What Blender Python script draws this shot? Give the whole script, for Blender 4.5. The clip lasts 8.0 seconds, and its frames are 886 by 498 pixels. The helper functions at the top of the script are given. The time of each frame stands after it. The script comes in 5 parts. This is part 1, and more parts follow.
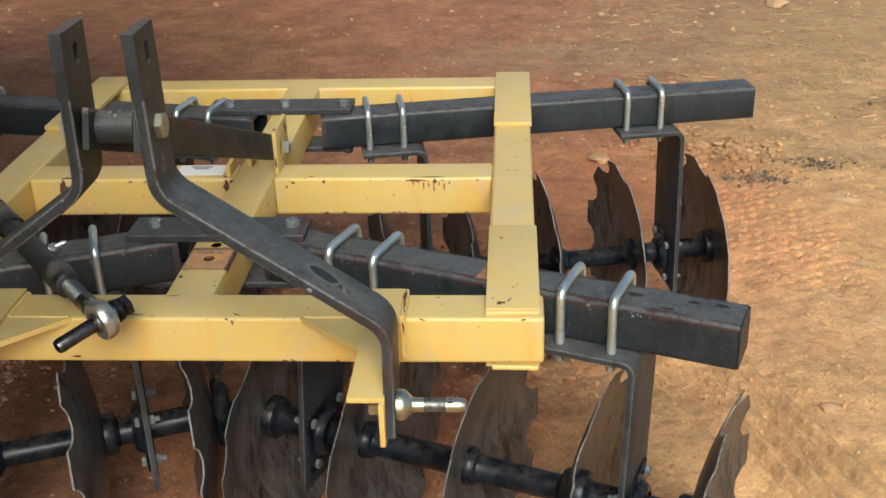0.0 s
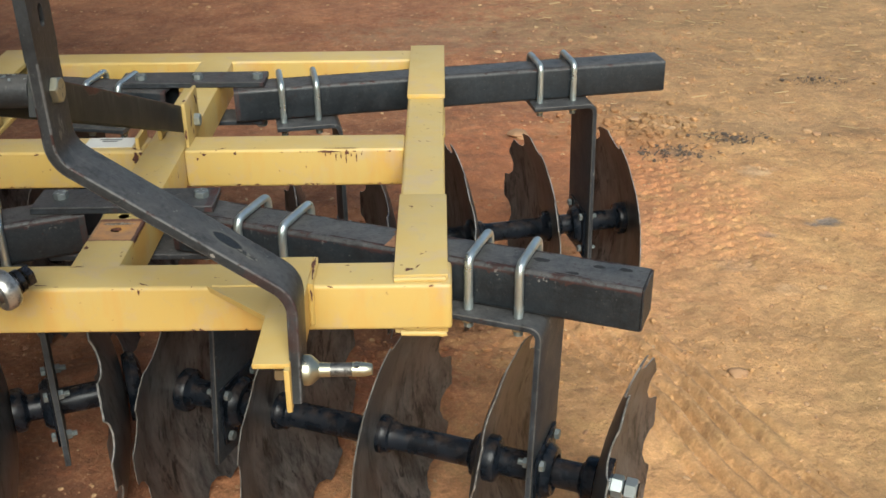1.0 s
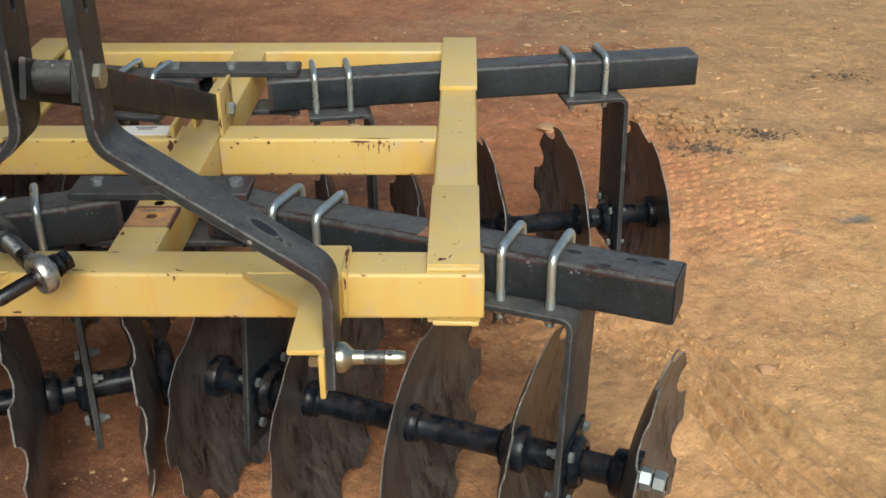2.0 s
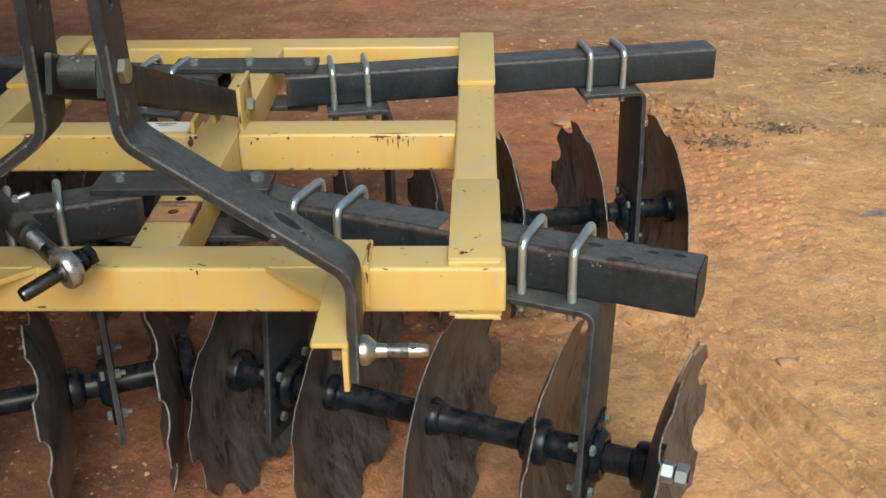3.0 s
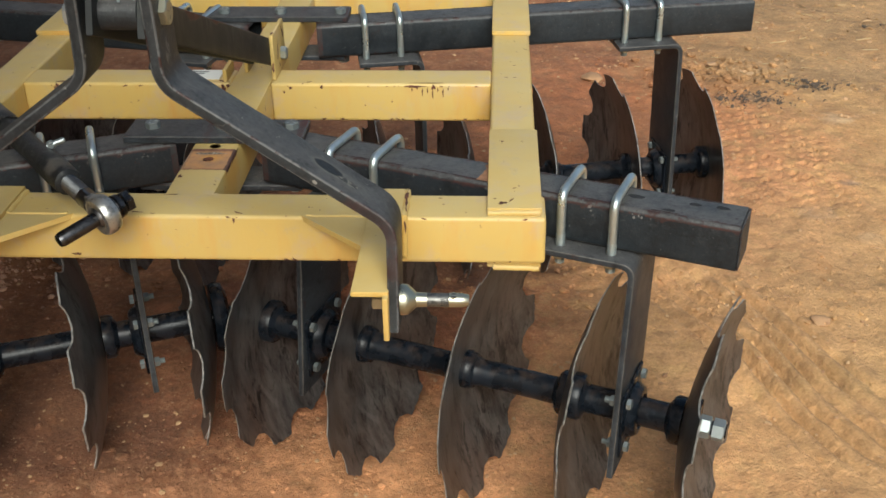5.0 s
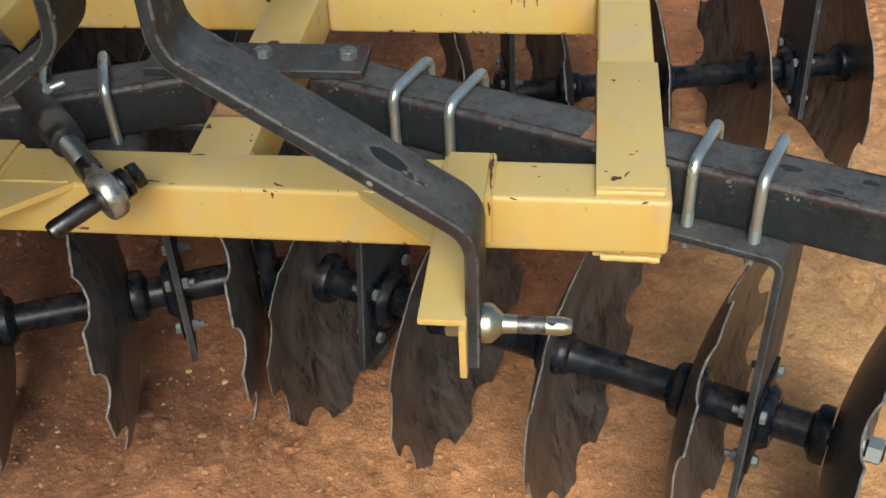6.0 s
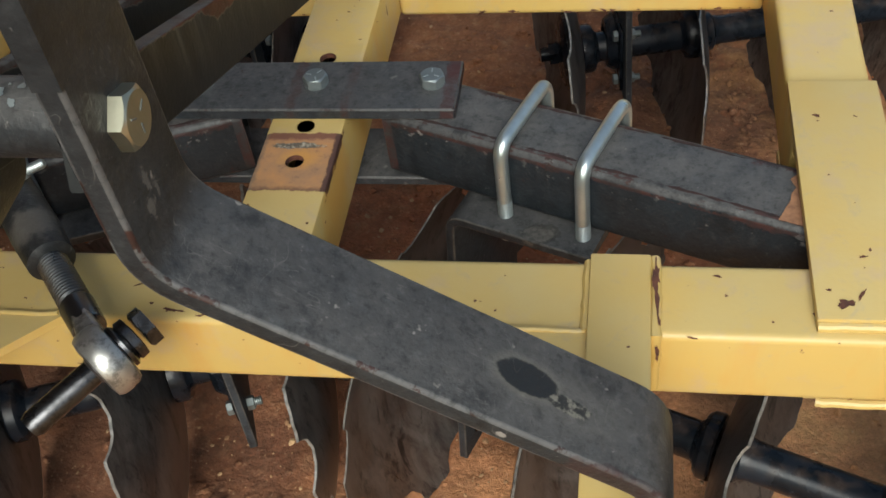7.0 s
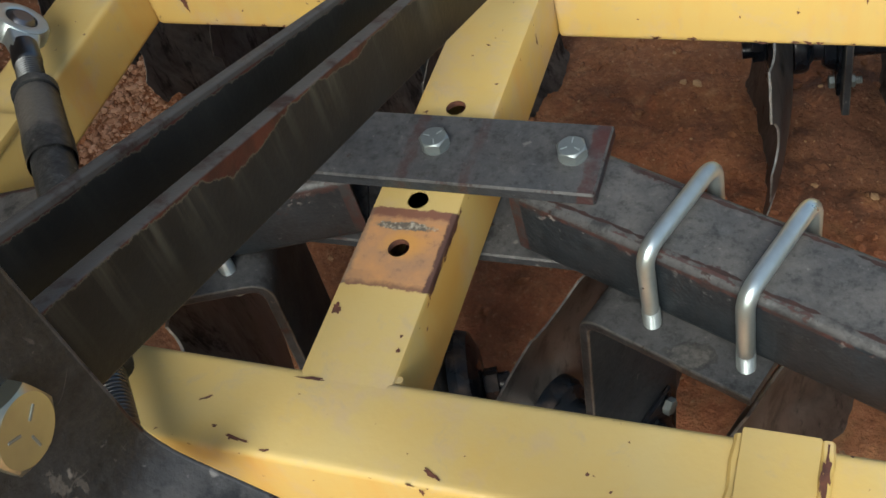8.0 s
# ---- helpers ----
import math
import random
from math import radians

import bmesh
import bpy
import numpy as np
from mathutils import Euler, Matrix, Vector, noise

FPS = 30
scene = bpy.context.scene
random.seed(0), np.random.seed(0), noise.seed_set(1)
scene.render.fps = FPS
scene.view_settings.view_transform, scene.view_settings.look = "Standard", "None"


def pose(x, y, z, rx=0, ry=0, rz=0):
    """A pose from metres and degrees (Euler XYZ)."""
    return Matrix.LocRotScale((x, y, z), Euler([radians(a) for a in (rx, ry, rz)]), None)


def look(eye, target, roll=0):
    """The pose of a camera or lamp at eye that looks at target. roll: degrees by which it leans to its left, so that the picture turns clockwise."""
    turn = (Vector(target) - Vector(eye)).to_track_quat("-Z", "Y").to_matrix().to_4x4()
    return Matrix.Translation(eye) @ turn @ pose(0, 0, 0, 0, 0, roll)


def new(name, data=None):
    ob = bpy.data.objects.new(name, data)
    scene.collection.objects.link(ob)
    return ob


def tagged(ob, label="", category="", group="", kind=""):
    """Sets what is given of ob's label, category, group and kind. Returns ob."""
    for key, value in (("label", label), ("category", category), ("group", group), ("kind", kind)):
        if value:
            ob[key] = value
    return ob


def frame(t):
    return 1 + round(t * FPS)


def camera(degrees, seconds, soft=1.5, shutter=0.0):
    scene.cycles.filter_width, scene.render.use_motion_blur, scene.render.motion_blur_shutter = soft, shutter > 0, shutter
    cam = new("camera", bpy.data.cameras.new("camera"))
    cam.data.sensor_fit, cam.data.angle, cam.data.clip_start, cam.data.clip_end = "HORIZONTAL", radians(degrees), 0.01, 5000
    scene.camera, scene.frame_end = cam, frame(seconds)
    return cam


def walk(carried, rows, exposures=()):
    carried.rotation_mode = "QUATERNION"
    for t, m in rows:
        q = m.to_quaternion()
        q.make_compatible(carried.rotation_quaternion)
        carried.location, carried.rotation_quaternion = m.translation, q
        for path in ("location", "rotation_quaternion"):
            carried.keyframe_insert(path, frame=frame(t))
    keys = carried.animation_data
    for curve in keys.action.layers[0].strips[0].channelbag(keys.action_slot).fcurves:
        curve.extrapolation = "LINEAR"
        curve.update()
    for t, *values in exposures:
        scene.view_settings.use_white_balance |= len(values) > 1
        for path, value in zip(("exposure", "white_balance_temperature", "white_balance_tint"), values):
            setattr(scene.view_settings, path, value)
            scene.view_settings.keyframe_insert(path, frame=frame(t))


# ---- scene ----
cam = camera(44.0, 8.0, soft=1.6)
PATH = [
    (0, (0.585, -1.628, 1.632), (0.457, 0.163, 0.753), -1.9),
    (0.2, (0.594, -1.663, 1.621), (0.495, 0.145, 0.771), -1.5),
    (0.5, (0.639, -1.663, 1.628), (0.645, 0.141, 0.763), -1.2),
    (0.7, (0.639, -1.656, 1.628), (0.663, 0.139, 0.747), -1.6),
    (1, (0.626, -1.65, 1.611), (0.623, 0.131, 0.702), -0.7),
    (1.5, (0.61, -1.643, 1.606), (0.607, 0.129, 0.68), -0.2),
    (1.7, (0.609, -1.65, 1.61), (0.586, 0.126, 0.691), -0.2),
    (2.8, (0.598, -1.669, 1.606), (0.533, 0.107, 0.688), -0.9),
    (3, (0.593, -1.668, 1.606), (0.525, 0.105, 0.683), -1.1),
    (3.5, (0.592, -1.67, 1.605), (0.514, 0.101, 0.679), -1.9),
    (4, (0.579, -1.67, 1.597), (0.518, 0.088, 0.646), -1.8),
    (4.5, (0.572, -1.673, 1.599), (0.505, 0.083, 0.644), -1.5),
    (4.7, (0.565, -1.674, 1.595), (0.495, 0.078, 0.632), -0.6),
    (5.8, (0.517, -1.339, 1.548), (0.322, 0.273, 0.381), -4.1),
    (6, (0.506, -1.186, 1.557), (0.276, 0.365, 0.316), -3.1),
    (6.5, (0.461, -0.912, 1.547), (0.195, 0.532, 0.189), -5.6),
    (7, (0.371, -0.638, 1.498), (0.034, 0.703, 0.053), -9.1),
    (7.5, (0.394, -0.394, 1.46), (-0.157, 0.786, -0.058), -15.4),
    (8, (0.399, -0.334, 1.461), (-0.302, 0.788, -0.039), -19.0),
]
walk(cam, [(t, look(eye, target, roll)) for t, eye, target, roll in PATH], [(0.0, 0.33, 6050, 2), (1.5, 0.21, 6050, 2), (3.0, 0.18, 6050, 2), (4.7, 0.16, 6050, 2), (6.5, 0.15, 6050, 2), (7.2, 0.22, 6000, 2), (8.0, 0.48, 6050, 2)])

# ---- light ----
world = bpy.data.worlds.new("world")
scene.world = world
world.use_nodes = True
wn = world.node_tree.nodes
wn.clear()
sky = wn.new("ShaderNodeTexSky")
sky.sky_type = "NISHITA"
sky.sun_disc = False
sky.sun_elevation, sky.sun_rotation = radians(39), radians(173)
sky.dust_density = 4.0
bg = wn.new("ShaderNodeBackground")
bg.inputs["Strength"].default_value = 0.117
wo = wn.new("ShaderNodeOutputWorld")
world.node_tree.links.new(sky.outputs[0], bg.inputs[0])
world.node_tree.links.new(bg.outputs[0], wo.inputs[0])
sun = new("sun", bpy.data.lights.new("sun", "SUN"))
sun.data.energy, sun.data.angle, sun.data.color = 3.42, radians(37), (1.0, 0.95, 0.87)
sun.matrix_world = look((0.4, -3.4, 2.8), (0, 0, 0))


# ---- materials ----
def nodes_of(name):
    m = bpy.data.materials.new(name)
    m.use_nodes = True
    nt = m.node_tree
    return m, nt, nt.nodes["Principled BSDF"]


class Graph:
    """Small wrapper to write node graphs in few lines."""

    def __init__(self, name, rough=0.5, metal=0.0):
        self.m, self.nt, self.p = nodes_of(name)
        self.p.inputs["Roughness"].default_value = rough
        self.p.inputs["Metallic"].default_value = metal
        self.co = self.nt.nodes.new("ShaderNodeTexCoord").outputs["Object"]
        self.geo = self.nt.nodes.new("ShaderNodeNewGeometry")

    def put(self, socket, value):
        if isinstance(value, bpy.types.NodeSocket):
            self.nt.links.new(value, socket)
        elif hasattr(value, "__len__") and len(value) == 3 and socket.type == "RGBA":
            socket.default_value = (*value, 1)
        else:
            socket.default_value = value

    def noise(self, scale, detail=4, rough=0.55, co=None, stretch=None, warp=0.0):
        co = co or self.geo.outputs["Position"]
        if stretch:
            mp = self.nt.nodes.new("ShaderNodeMapping")
            mp.inputs["Scale"].default_value = stretch
            self.put(mp.inputs[0], co)
            co = mp.outputs[0]
        n = self.nt.nodes.new("ShaderNodeTexNoise")
        n.inputs["Scale"].default_value, n.inputs["Detail"].default_value = scale, detail
        n.inputs["Roughness"].default_value, n.inputs["Distortion"].default_value = rough, warp
        self.put(n.inputs["Vector"], co)
        return n.outputs[0]

    def ramp(self, fac, lo, hi, a=0.0, b=1.0):
        n = self.nt.nodes.new("ShaderNodeMapRange")
        n.inputs[1].default_value, n.inputs[2].default_value = lo, hi
        n.inputs[3].default_value, n.inputs[4].default_value = a, b
        self.put(n.inputs[0], fac)
        return n.outputs[0]

    def mix(self, fac, a, b):
        n = self.nt.nodes.new("ShaderNodeMix")
        n.data_type = "RGBA"
        self.put(n.inputs[0], fac)
        self.put(n.inputs[6], a)
        self.put(n.inputs[7], b)
        return n.outputs[2]

    def math(self, op, a, b=0.0):
        n = self.nt.nodes.new("ShaderNodeMath")
        n.operation = op
        self.put(n.inputs[0], a)
        self.put(n.inputs[1], b)
        return n.outputs[0]

    def scale(self, color, fac):
        n = self.nt.nodes.new("ShaderNodeVectorMath")
        n.operation = "SCALE"
        self.put(n.inputs[0], color)
        self.put(n.inputs["Scale"], fac)
        return n.outputs[0]

    def up(self):
        s = self.nt.nodes.new("ShaderNodeSeparateXYZ")
        self.put(s.inputs[0], self.geo.outputs["Normal"])
        return s.outputs[2]

    def axis(self, n, co=None):
        s = self.nt.nodes.new("ShaderNodeSeparateXYZ")
        self.put(s.inputs[0], co or self.geo.outputs["Position"])
        return s.outputs[n]

    def blot(self, at, half, ragged=0.3, soft=0.15, freq=60, detail=5):
        """A ragged stain about a place: 1 inside, 0 outside."""
        v = self.geo.outputs["Position"]
        for op, value in (("SUBTRACT", at), ("DIVIDE", half), ("LENGTH", None)):
            n = self.nt.nodes.new("ShaderNodeVectorMath")
            n.operation = op
            self.put(n.inputs[0], v)
            if value:
                n.inputs[1].default_value = value
            v = n.outputs["Value"] if op == "LENGTH" else n.outputs[0]
        d = self.math("ADD", v, self.ramp(self.noise(freq, detail, 0.68), 0.25, 0.75, -ragged, ragged))
        return self.ramp(d, 1.0, 1.0 - soft)

    def band(self, value, lo, hi, soft):
        """1 where value lies between lo and hi."""
        return self.math("MULTIPLY", self.ramp(value, lo - soft, lo + soft), self.ramp(value, hi + soft, hi - soft))

    def bump(self, height, dist, strength=0.5):
        b = self.nt.nodes.new("ShaderNodeBump")
        b.inputs["Strength"].default_value, b.inputs["Distance"].default_value = strength, dist
        self.put(b.inputs["Height"], height)
        self.nt.links.new(b.outputs[0], self.p.inputs["Normal"])

    def done(self, color, rough=None, metal=None):
        self.put(self.p.inputs["Base Color"], color)
        if rough is not None:
            self.put(self.p.inputs["Roughness"], rough)
        if metal is not None:
            self.put(self.p.inputs["Metallic"], metal)
        return self.m


def yellow_paint(name="yellow_paint", burnt=False):
    g = Graph(name, 0.42)
    big = g.noise(5, 5)
    col = g.mix(g.ramp(big, 0.35, 0.65), (0.535, 0.360, 0.097), (0.495, 0.355, 0.120))
    dust = g.math("MULTIPLY", g.ramp(g.up(), 0.5, 1.0), g.ramp(g.noise(14, 6), 0.3, 0.7, 0.12, 0.55))
    col = g.mix(dust, col, (0.500, 0.410, 0.198))
    grey = g.math("MULTIPLY", g.ramp(g.noise(11, 5, 0.7), 0.53, 0.67), 0.55)
    col = g.mix(grey, col, (0.44, 0.335, 0.225))
    dirt = g.math("MULTIPLY", g.ramp(g.noise(26, 6, 0.75, None, None, 0.5), 0.57, 0.70), 0.42)
    col = g.mix(dirt, col, (0.36, 0.31, 0.22))
    upright = g.ramp(g.up(), 0.6, 0.2)
    run = g.math("MULTIPLY", g.ramp(g.noise(6, 4, 0.6, None, (2, 2, 0.5)), 0.50, 0.74), 0.65)
    col = g.mix(g.math("MULTIPLY", run, upright), col, (0.54, 0.255, 0.040))
    chip = g.ramp(g.noise(75, 3, 0.5), 0.73, 0.75)
    col = g.mix(chip, col, (0.10, 0.035, 0.02))
    rough = g.ramp(big, 0.3, 0.7, 0.38, 0.55)
    if burnt:
        # strip where the paint was burnt off round two bolt holes, with a scorched border
        x, y, z = g.axis(0), g.axis(1), g.axis(2)
        fray = g.ramp(g.noise(95, 6, 0.7), 0.25, 0.75, -0.0032, 0.0032)
        yy, xx = g.math("ADD", y, fray), g.math("ADD", x, fray)
        inside = g.math("MULTIPLY", g.band(yy, 0.184, 0.2785, 0.0006), g.ramp(g.math("ADD", z, fray), T - 0.0075, T - 0.0065))
        tan = g.mix(g.ramp(g.noise(30, 6, 0.65), 0.36, 0.66), (0.47, 0.235, 0.090), (0.33, 0.190, 0.105))
        tan = g.mix(g.math("MULTIPLY", g.blot((0.004, 0.236, T), (0.026, 0.021, 1.0), 0.35, 0.6, 40), 0.8), tan, (0.54, 0.265, 0.060))
        tan = g.mix(g.math("MULTIPLY", g.ramp(g.noise(60, 6, 0.75), 0.56, 0.68), 0.5), tan, (0.17, 0.085, 0.050))
        smear = g.blot((-0.002, 0.2575, T), (0.036, 0.0055, 1.0), 0.55, 0.25, 70)
        tan = g.mix(smear, tan, g.mix(g.ramp(g.noise(160, 4, 0.6), 0.48, 0.62), (0.115, 0.095, 0.070), (0.42, 0.38, 0.30)))
        tan = g.mix(g.math("MULTIPLY", g.ramp(yy, 0.2655, 0.2700), 0.85), tan, (0.150, 0.058, 0.040))
        tan = g.mix(g.math("MULTIPLY", g.ramp(yy, 0.1915, 0.1865), 0.85), tan, (0.170, 0.088, 0.050))
        tan = g.mix(g.math("MULTIPLY", g.ramp(xx, -0.037, -0.041), 0.6), tan, (0.16, 0.125, 0.090))
        tan = g.mix(g.ramp(xx, 0.0385, 0.0405), tan, (0.085, 0.040, 0.028))
        col = g.mix(inside, col, tan)
        rough = g.math("ADD", rough, g.math("MULTIPLY", inside, 0.25))
        spill = g.math("MULTIPLY", g.blot((0.045, 0.225, T - 0.03), (0.012, 0.075, 0.060), 0.25, 0.7, 25), g.ramp(x, 0.0445, 0.0449))
        col = g.mix(g.math("MULTIPLY", spill, 0.6), col, (0.50, 0.235, 0.030))
    g.bump(g.noise(160, 3), 0.0006, 0.35)
    return g.done(col, rough)


def dark_steel(name="dark_paint", rust=0.0, base=(0.009, 0.012, 0.015), dusty=0.45, scuff=0.0, marks=None):
    g = Graph(name, 0.5)
    n1, n2 = g.noise(9, 6, 0.65), g.noise(60, 5, 0.6)
    col = g.mix(g.ramp(n1, 0.35, 0.7), base, tuple(1.9 * c for c in base))
    # Dust lightens tops and mottling fades on upright faces, partly painting their shading.
    d = g.math("MULTIPLY", g.ramp(g.up(), 0.35, 1.0), g.ramp(g.noise(24, 7, 0.7), 0.28, 0.72, 0.35, 1.0))
    col = g.mix(g.math("MULTIPLY", d, dusty), col, (0.122, 0.114, 0.106))
    lie = g.ramp(g.up(), -0.2, 0.8, 0.15, 1.0)
    col = g.mix(g.math("MULTIPLY", g.math("MULTIPLY", g.ramp(n2, 0.54, 0.74), 0.46), lie), col, (0.088, 0.092, 0.094))
    wipe = g.ramp(g.noise(11, 8, 0.7, None, (2.6, 0.8, 1.0), 0.6), 0.53, 0.70)
    col = g.mix(g.math("MULTIPLY", g.math("MULTIPLY", wipe, 0.44), lie), col, (0.078, 0.076, 0.074))
    mott = g.noise(95, 8, 0.78)
    col = g.mix(g.math("MULTIPLY", g.ramp(mott, 0.47, 0.36), 0.55), col, tuple(0.35 * c for c in base))
    col = g.mix(g.math("MULTIPLY", g.math("MULTIPLY", g.ramp(mott, 0.54, 0.66), 0.30), lie), col, (0.150, 0.145, 0.138))
    fleck = g.ramp(g.noise(150, 3, 0.6), 0.68, 0.74)
    col = g.mix(g.math("MULTIPLY", fleck, 0.45), col, (0.20, 0.19, 0.175))
    col = g.mix(g.math("MULTIPLY", g.ramp(g.noise(34, 8, 0.75), 0.47, 0.35), 0.7), col, (0.006, 0.007, 0.008))
    if scuff:
        sc = g.ramp(g.noise(46, 3, 0.5), 0.70, 0.73)
        col = g.mix(g.math("MULTIPLY", sc, scuff), col, (0.30, 0.28, 0.25))
        ln = g.ramp(g.noise(16, 3, 0.5, None, (1.0, 9.0, 2.0), 1.2), 0.68, 0.72)
        col = g.mix(g.math("MULTIPLY", ln, 0.45 * scuff), col, (0.17, 0.16, 0.15))
    spots = g.ramp(g.noise(38, 6, 0.7), 0.67 - rust, 0.71 - rust)
    col = g.mix(spots, col, g.mix(g.ramp(n2, 0.4, 0.6), (0.036, 0.014, 0.011), (0.019, 0.011, 0.009)))
    if marks:
        col = marks(g, col)
    g.bump(g.math("ADD", g.noise(220, 4), g.math("MULTIPLY", g.noise(45, 4), 0.8)), 0.0014, 0.5)
    g.p.inputs["Specular IOR Level"].default_value = 0.38
    return g.done(col, g.ramp(n1, 0.3, 0.7, 0.36, 0.60))


def mast_marks(g, col):
    """A dark rubbed oval with a pale border and a scratched tail, on the bent bar's upper face."""
    col = g.mix(g.math("MULTIPLY", g.blot((0.325, -0.191, 0.86), (0.060, 0.030, 1.0), 0.45, 0.5, 24), 0.35), col, (0.105, 0.100, 0.090))
    col = g.mix(g.math("MULTIPLY", g.blot((0.303, -0.187, 0.86), (0.0275, 0.0190, 1.0), 0.16, 0.25, 70), 0.7), col, (0.115, 0.108, 0.092))
    col = g.mix(g.blot((0.303, -0.187, 0.86), (0.0215, 0.0140, 1.0), 0.14, 0.12, 70), col, (0.013, 0.014, 0.015))
    tail = g.blot((0.3315, -0.1950, 0.86), (0.0165, 0.0072, 1.0), 0.35, 0.2, 90)
    col = g.mix(tail, col, g.mix(g.ramp(g.noise(170, 3, 0.6), 0.44, 0.56), (0.020, 0.020, 0.019), (0.150, 0.140, 0.115)))
    # fine scratches in places
    for k, (way, freq) in enumerate((((1.0, 5.0, 1.0), 14), ((3.5, 1.0, 2.0), 11))):
        n = g.math("ABSOLUTE", g.math("SUBTRACT", g.noise(freq, 2, 0.5, None, way), 0.5))
        where = g.ramp(g.noise(17 + 6 * k, 4, 0.6), 0.52, 0.62)
        col = g.mix(g.math("MULTIPLY", g.math("MULTIPLY", g.ramp(n, 0.004, 0.001), where), 0.4), col, (0.165, 0.155, 0.140))
    # pale scrapes beside the pivot bolt
    for at, half in (((0.088, -0.196, 1.078), (0.01, 0.0032, 0.0120)), ((0.088, -0.201, 1.058), (0.01, 0.0060, 0.0065)), ((0.088, -0.188, 1.064), (0.01, 0.0022, 0.008))):
        col = g.mix(g.math("MULTIPLY", g.blot(at, half, 1.1, 0.2, 150), 0.5), col, (0.150, 0.140, 0.125))
    return edge_marks(g, col)


def edge_marks(g, col):
    """Red primer that shows along the bend of the bar's front edge."""
    m = g.math("MULTIPLY", g.blot((0.368, -0.236, 0.815), (0.060, 0.0085, 0.055), 0.40, 0.12, 45), 0.45)
    col = g.mix(m, col, g.mix(g.ramp(g.noise(60, 5, 0.7), 0.40, 0.60), (0.050, 0.020, 0.018), (0.026, 0.015, 0.014)))
    return g.mix(g.math("MULTIPLY", g.blot((0.395, -0.240, 0.735), (0.03, 0.014, 0.034), 0.5, 0.15, 50), 0.5), col, (0.045, 0.020, 0.017))


def link_marks(g, col):
    """Pale dust caked on the link where it was handled."""
    m = g.math("MULTIPLY", g.ramp(g.up(), 0.1, 0.8), g.blot((-0.435, 0.315, 0.76), (0.055, 0.055, 0.2), 0.5, 0.4, 30))
    m2 = g.math("MULTIPLY", g.ramp(g.up(), 0.0, 0.7), g.blot((-0.215, 0.058, 0.76), (0.030, 0.030, 0.2), 0.5, 0.4, 40))
    return g.mix(g.math("MULTIPLY", g.math("MAXIMUM", m, m2), 0.6), col, (0.120, 0.108, 0.092))


def hanger_marks(g, col):
    """A pale scab of old paint with a ragged border on one hanger's top."""
    at = (0.270, 0.2130, B)
    col = g.mix(g.math("MULTIPLY", g.blot(at, (0.0240, 0.0175, 0.02), 0.34, 0.12, 90), 0.6), col, (0.020, 0.018, 0.017))
    return g.mix(g.math("MULTIPLY", g.blot(at, (0.0215, 0.0150, 0.02), 0.45, 0.3, 90), 0.75), col, g.mix(g.ramp(g.noise(110, 5, 0.7), 0.42, 0.58), (0.060, 0.057, 0.052), (0.125, 0.118, 0.103)))


def clamp_marks(g, col):
    """Stripes of red primer across the clamp plates, worn thin."""
    x = g.math("ADD", g.axis(0), g.ramp(g.noise(35, 6, 0.7), 0.25, 0.75, -0.006, 0.006))
    worn = g.ramp(g.noise(28, 7, 0.75), 0.38, 0.60)
    for lo, hi, k in ((-0.027, -0.014, 0.75), (0.040, 0.050, 0.55), (0.156, 0.176, 0.95)):
        col = g.mix(g.math("MULTIPLY", g.math("MULTIPLY", g.band(x, lo, hi, 0.0012), worn), k), col, (0.050, 0.019, 0.0165))
    return col


def beam_marks(g, col):
    """Red-brown rust in patches along the front beams' upper edges, with pale flakes below it."""
    x = g.math("ABSOLUTE", g.axis(0))
    v = g.math("ADD", g.math("MULTIPLY", g.math("SUBTRACT", x, 0.112), 0.358), g.math("MULTIPLY", g.math("SUBTRACT", g.axis(1), 0.3486), 0.934))
    fray = g.ramp(g.noise(70, 7, 0.75), 0.25, 0.75, -0.008, 0.008)
    patch = g.ramp(g.noise(13, 5, 0.6), 0.40, 0.60, -0.006, 0.007)
    reach = g.math("ADD", fray, patch)
    near = g.math("MULTIPLY", g.ramp(v, -0.06, -0.058), g.ramp(v, 0.06, 0.058))
    out = g.math("SUBTRACT", g.math("ABSOLUTE", v), 0.0385)
    top = g.math("MULTIPLY", g.ramp(g.math("ADD", out, reach), 0.0, 0.0012), g.ramp(g.axis(2), T - 0.012, T - 0.011))
    low = g.math("MULTIPLY", g.ramp(g.math("ADD", g.math("SUBTRACT", g.axis(2), T - 0.009), reach), 0.0, 0.0012), g.ramp(out, 0.004, 0.005))
    m = g.math("MULTIPLY", g.math("MAXIMUM", top, low), near)
    col = g.mix(g.math("MULTIPLY", m, 0.9), col, g.mix(g.ramp(g.noise(55, 6, 0.7), 0.42, 0.58), (0.048, 0.020, 0.017), (0.027, 0.018, 0.017)))
    flake = g.math("MULTIPLY", g.ramp(g.noise(85, 4, 0.6), 0.60, 0.63), g.math("MULTIPLY", g.ramp(g.noise(9, 3), 0.45, 0.6), g.ramp(g.axis(2), T - 0.030, T - 0.018)))
    flake = g.math("MULTIPLY", g.math("MULTIPLY", flake, near), g.ramp(v, -0.0442, -0.0448))
    return g.mix(g.math("MULTIPLY", flake, 0.8), col, (0.19, 0.18, 0.17))


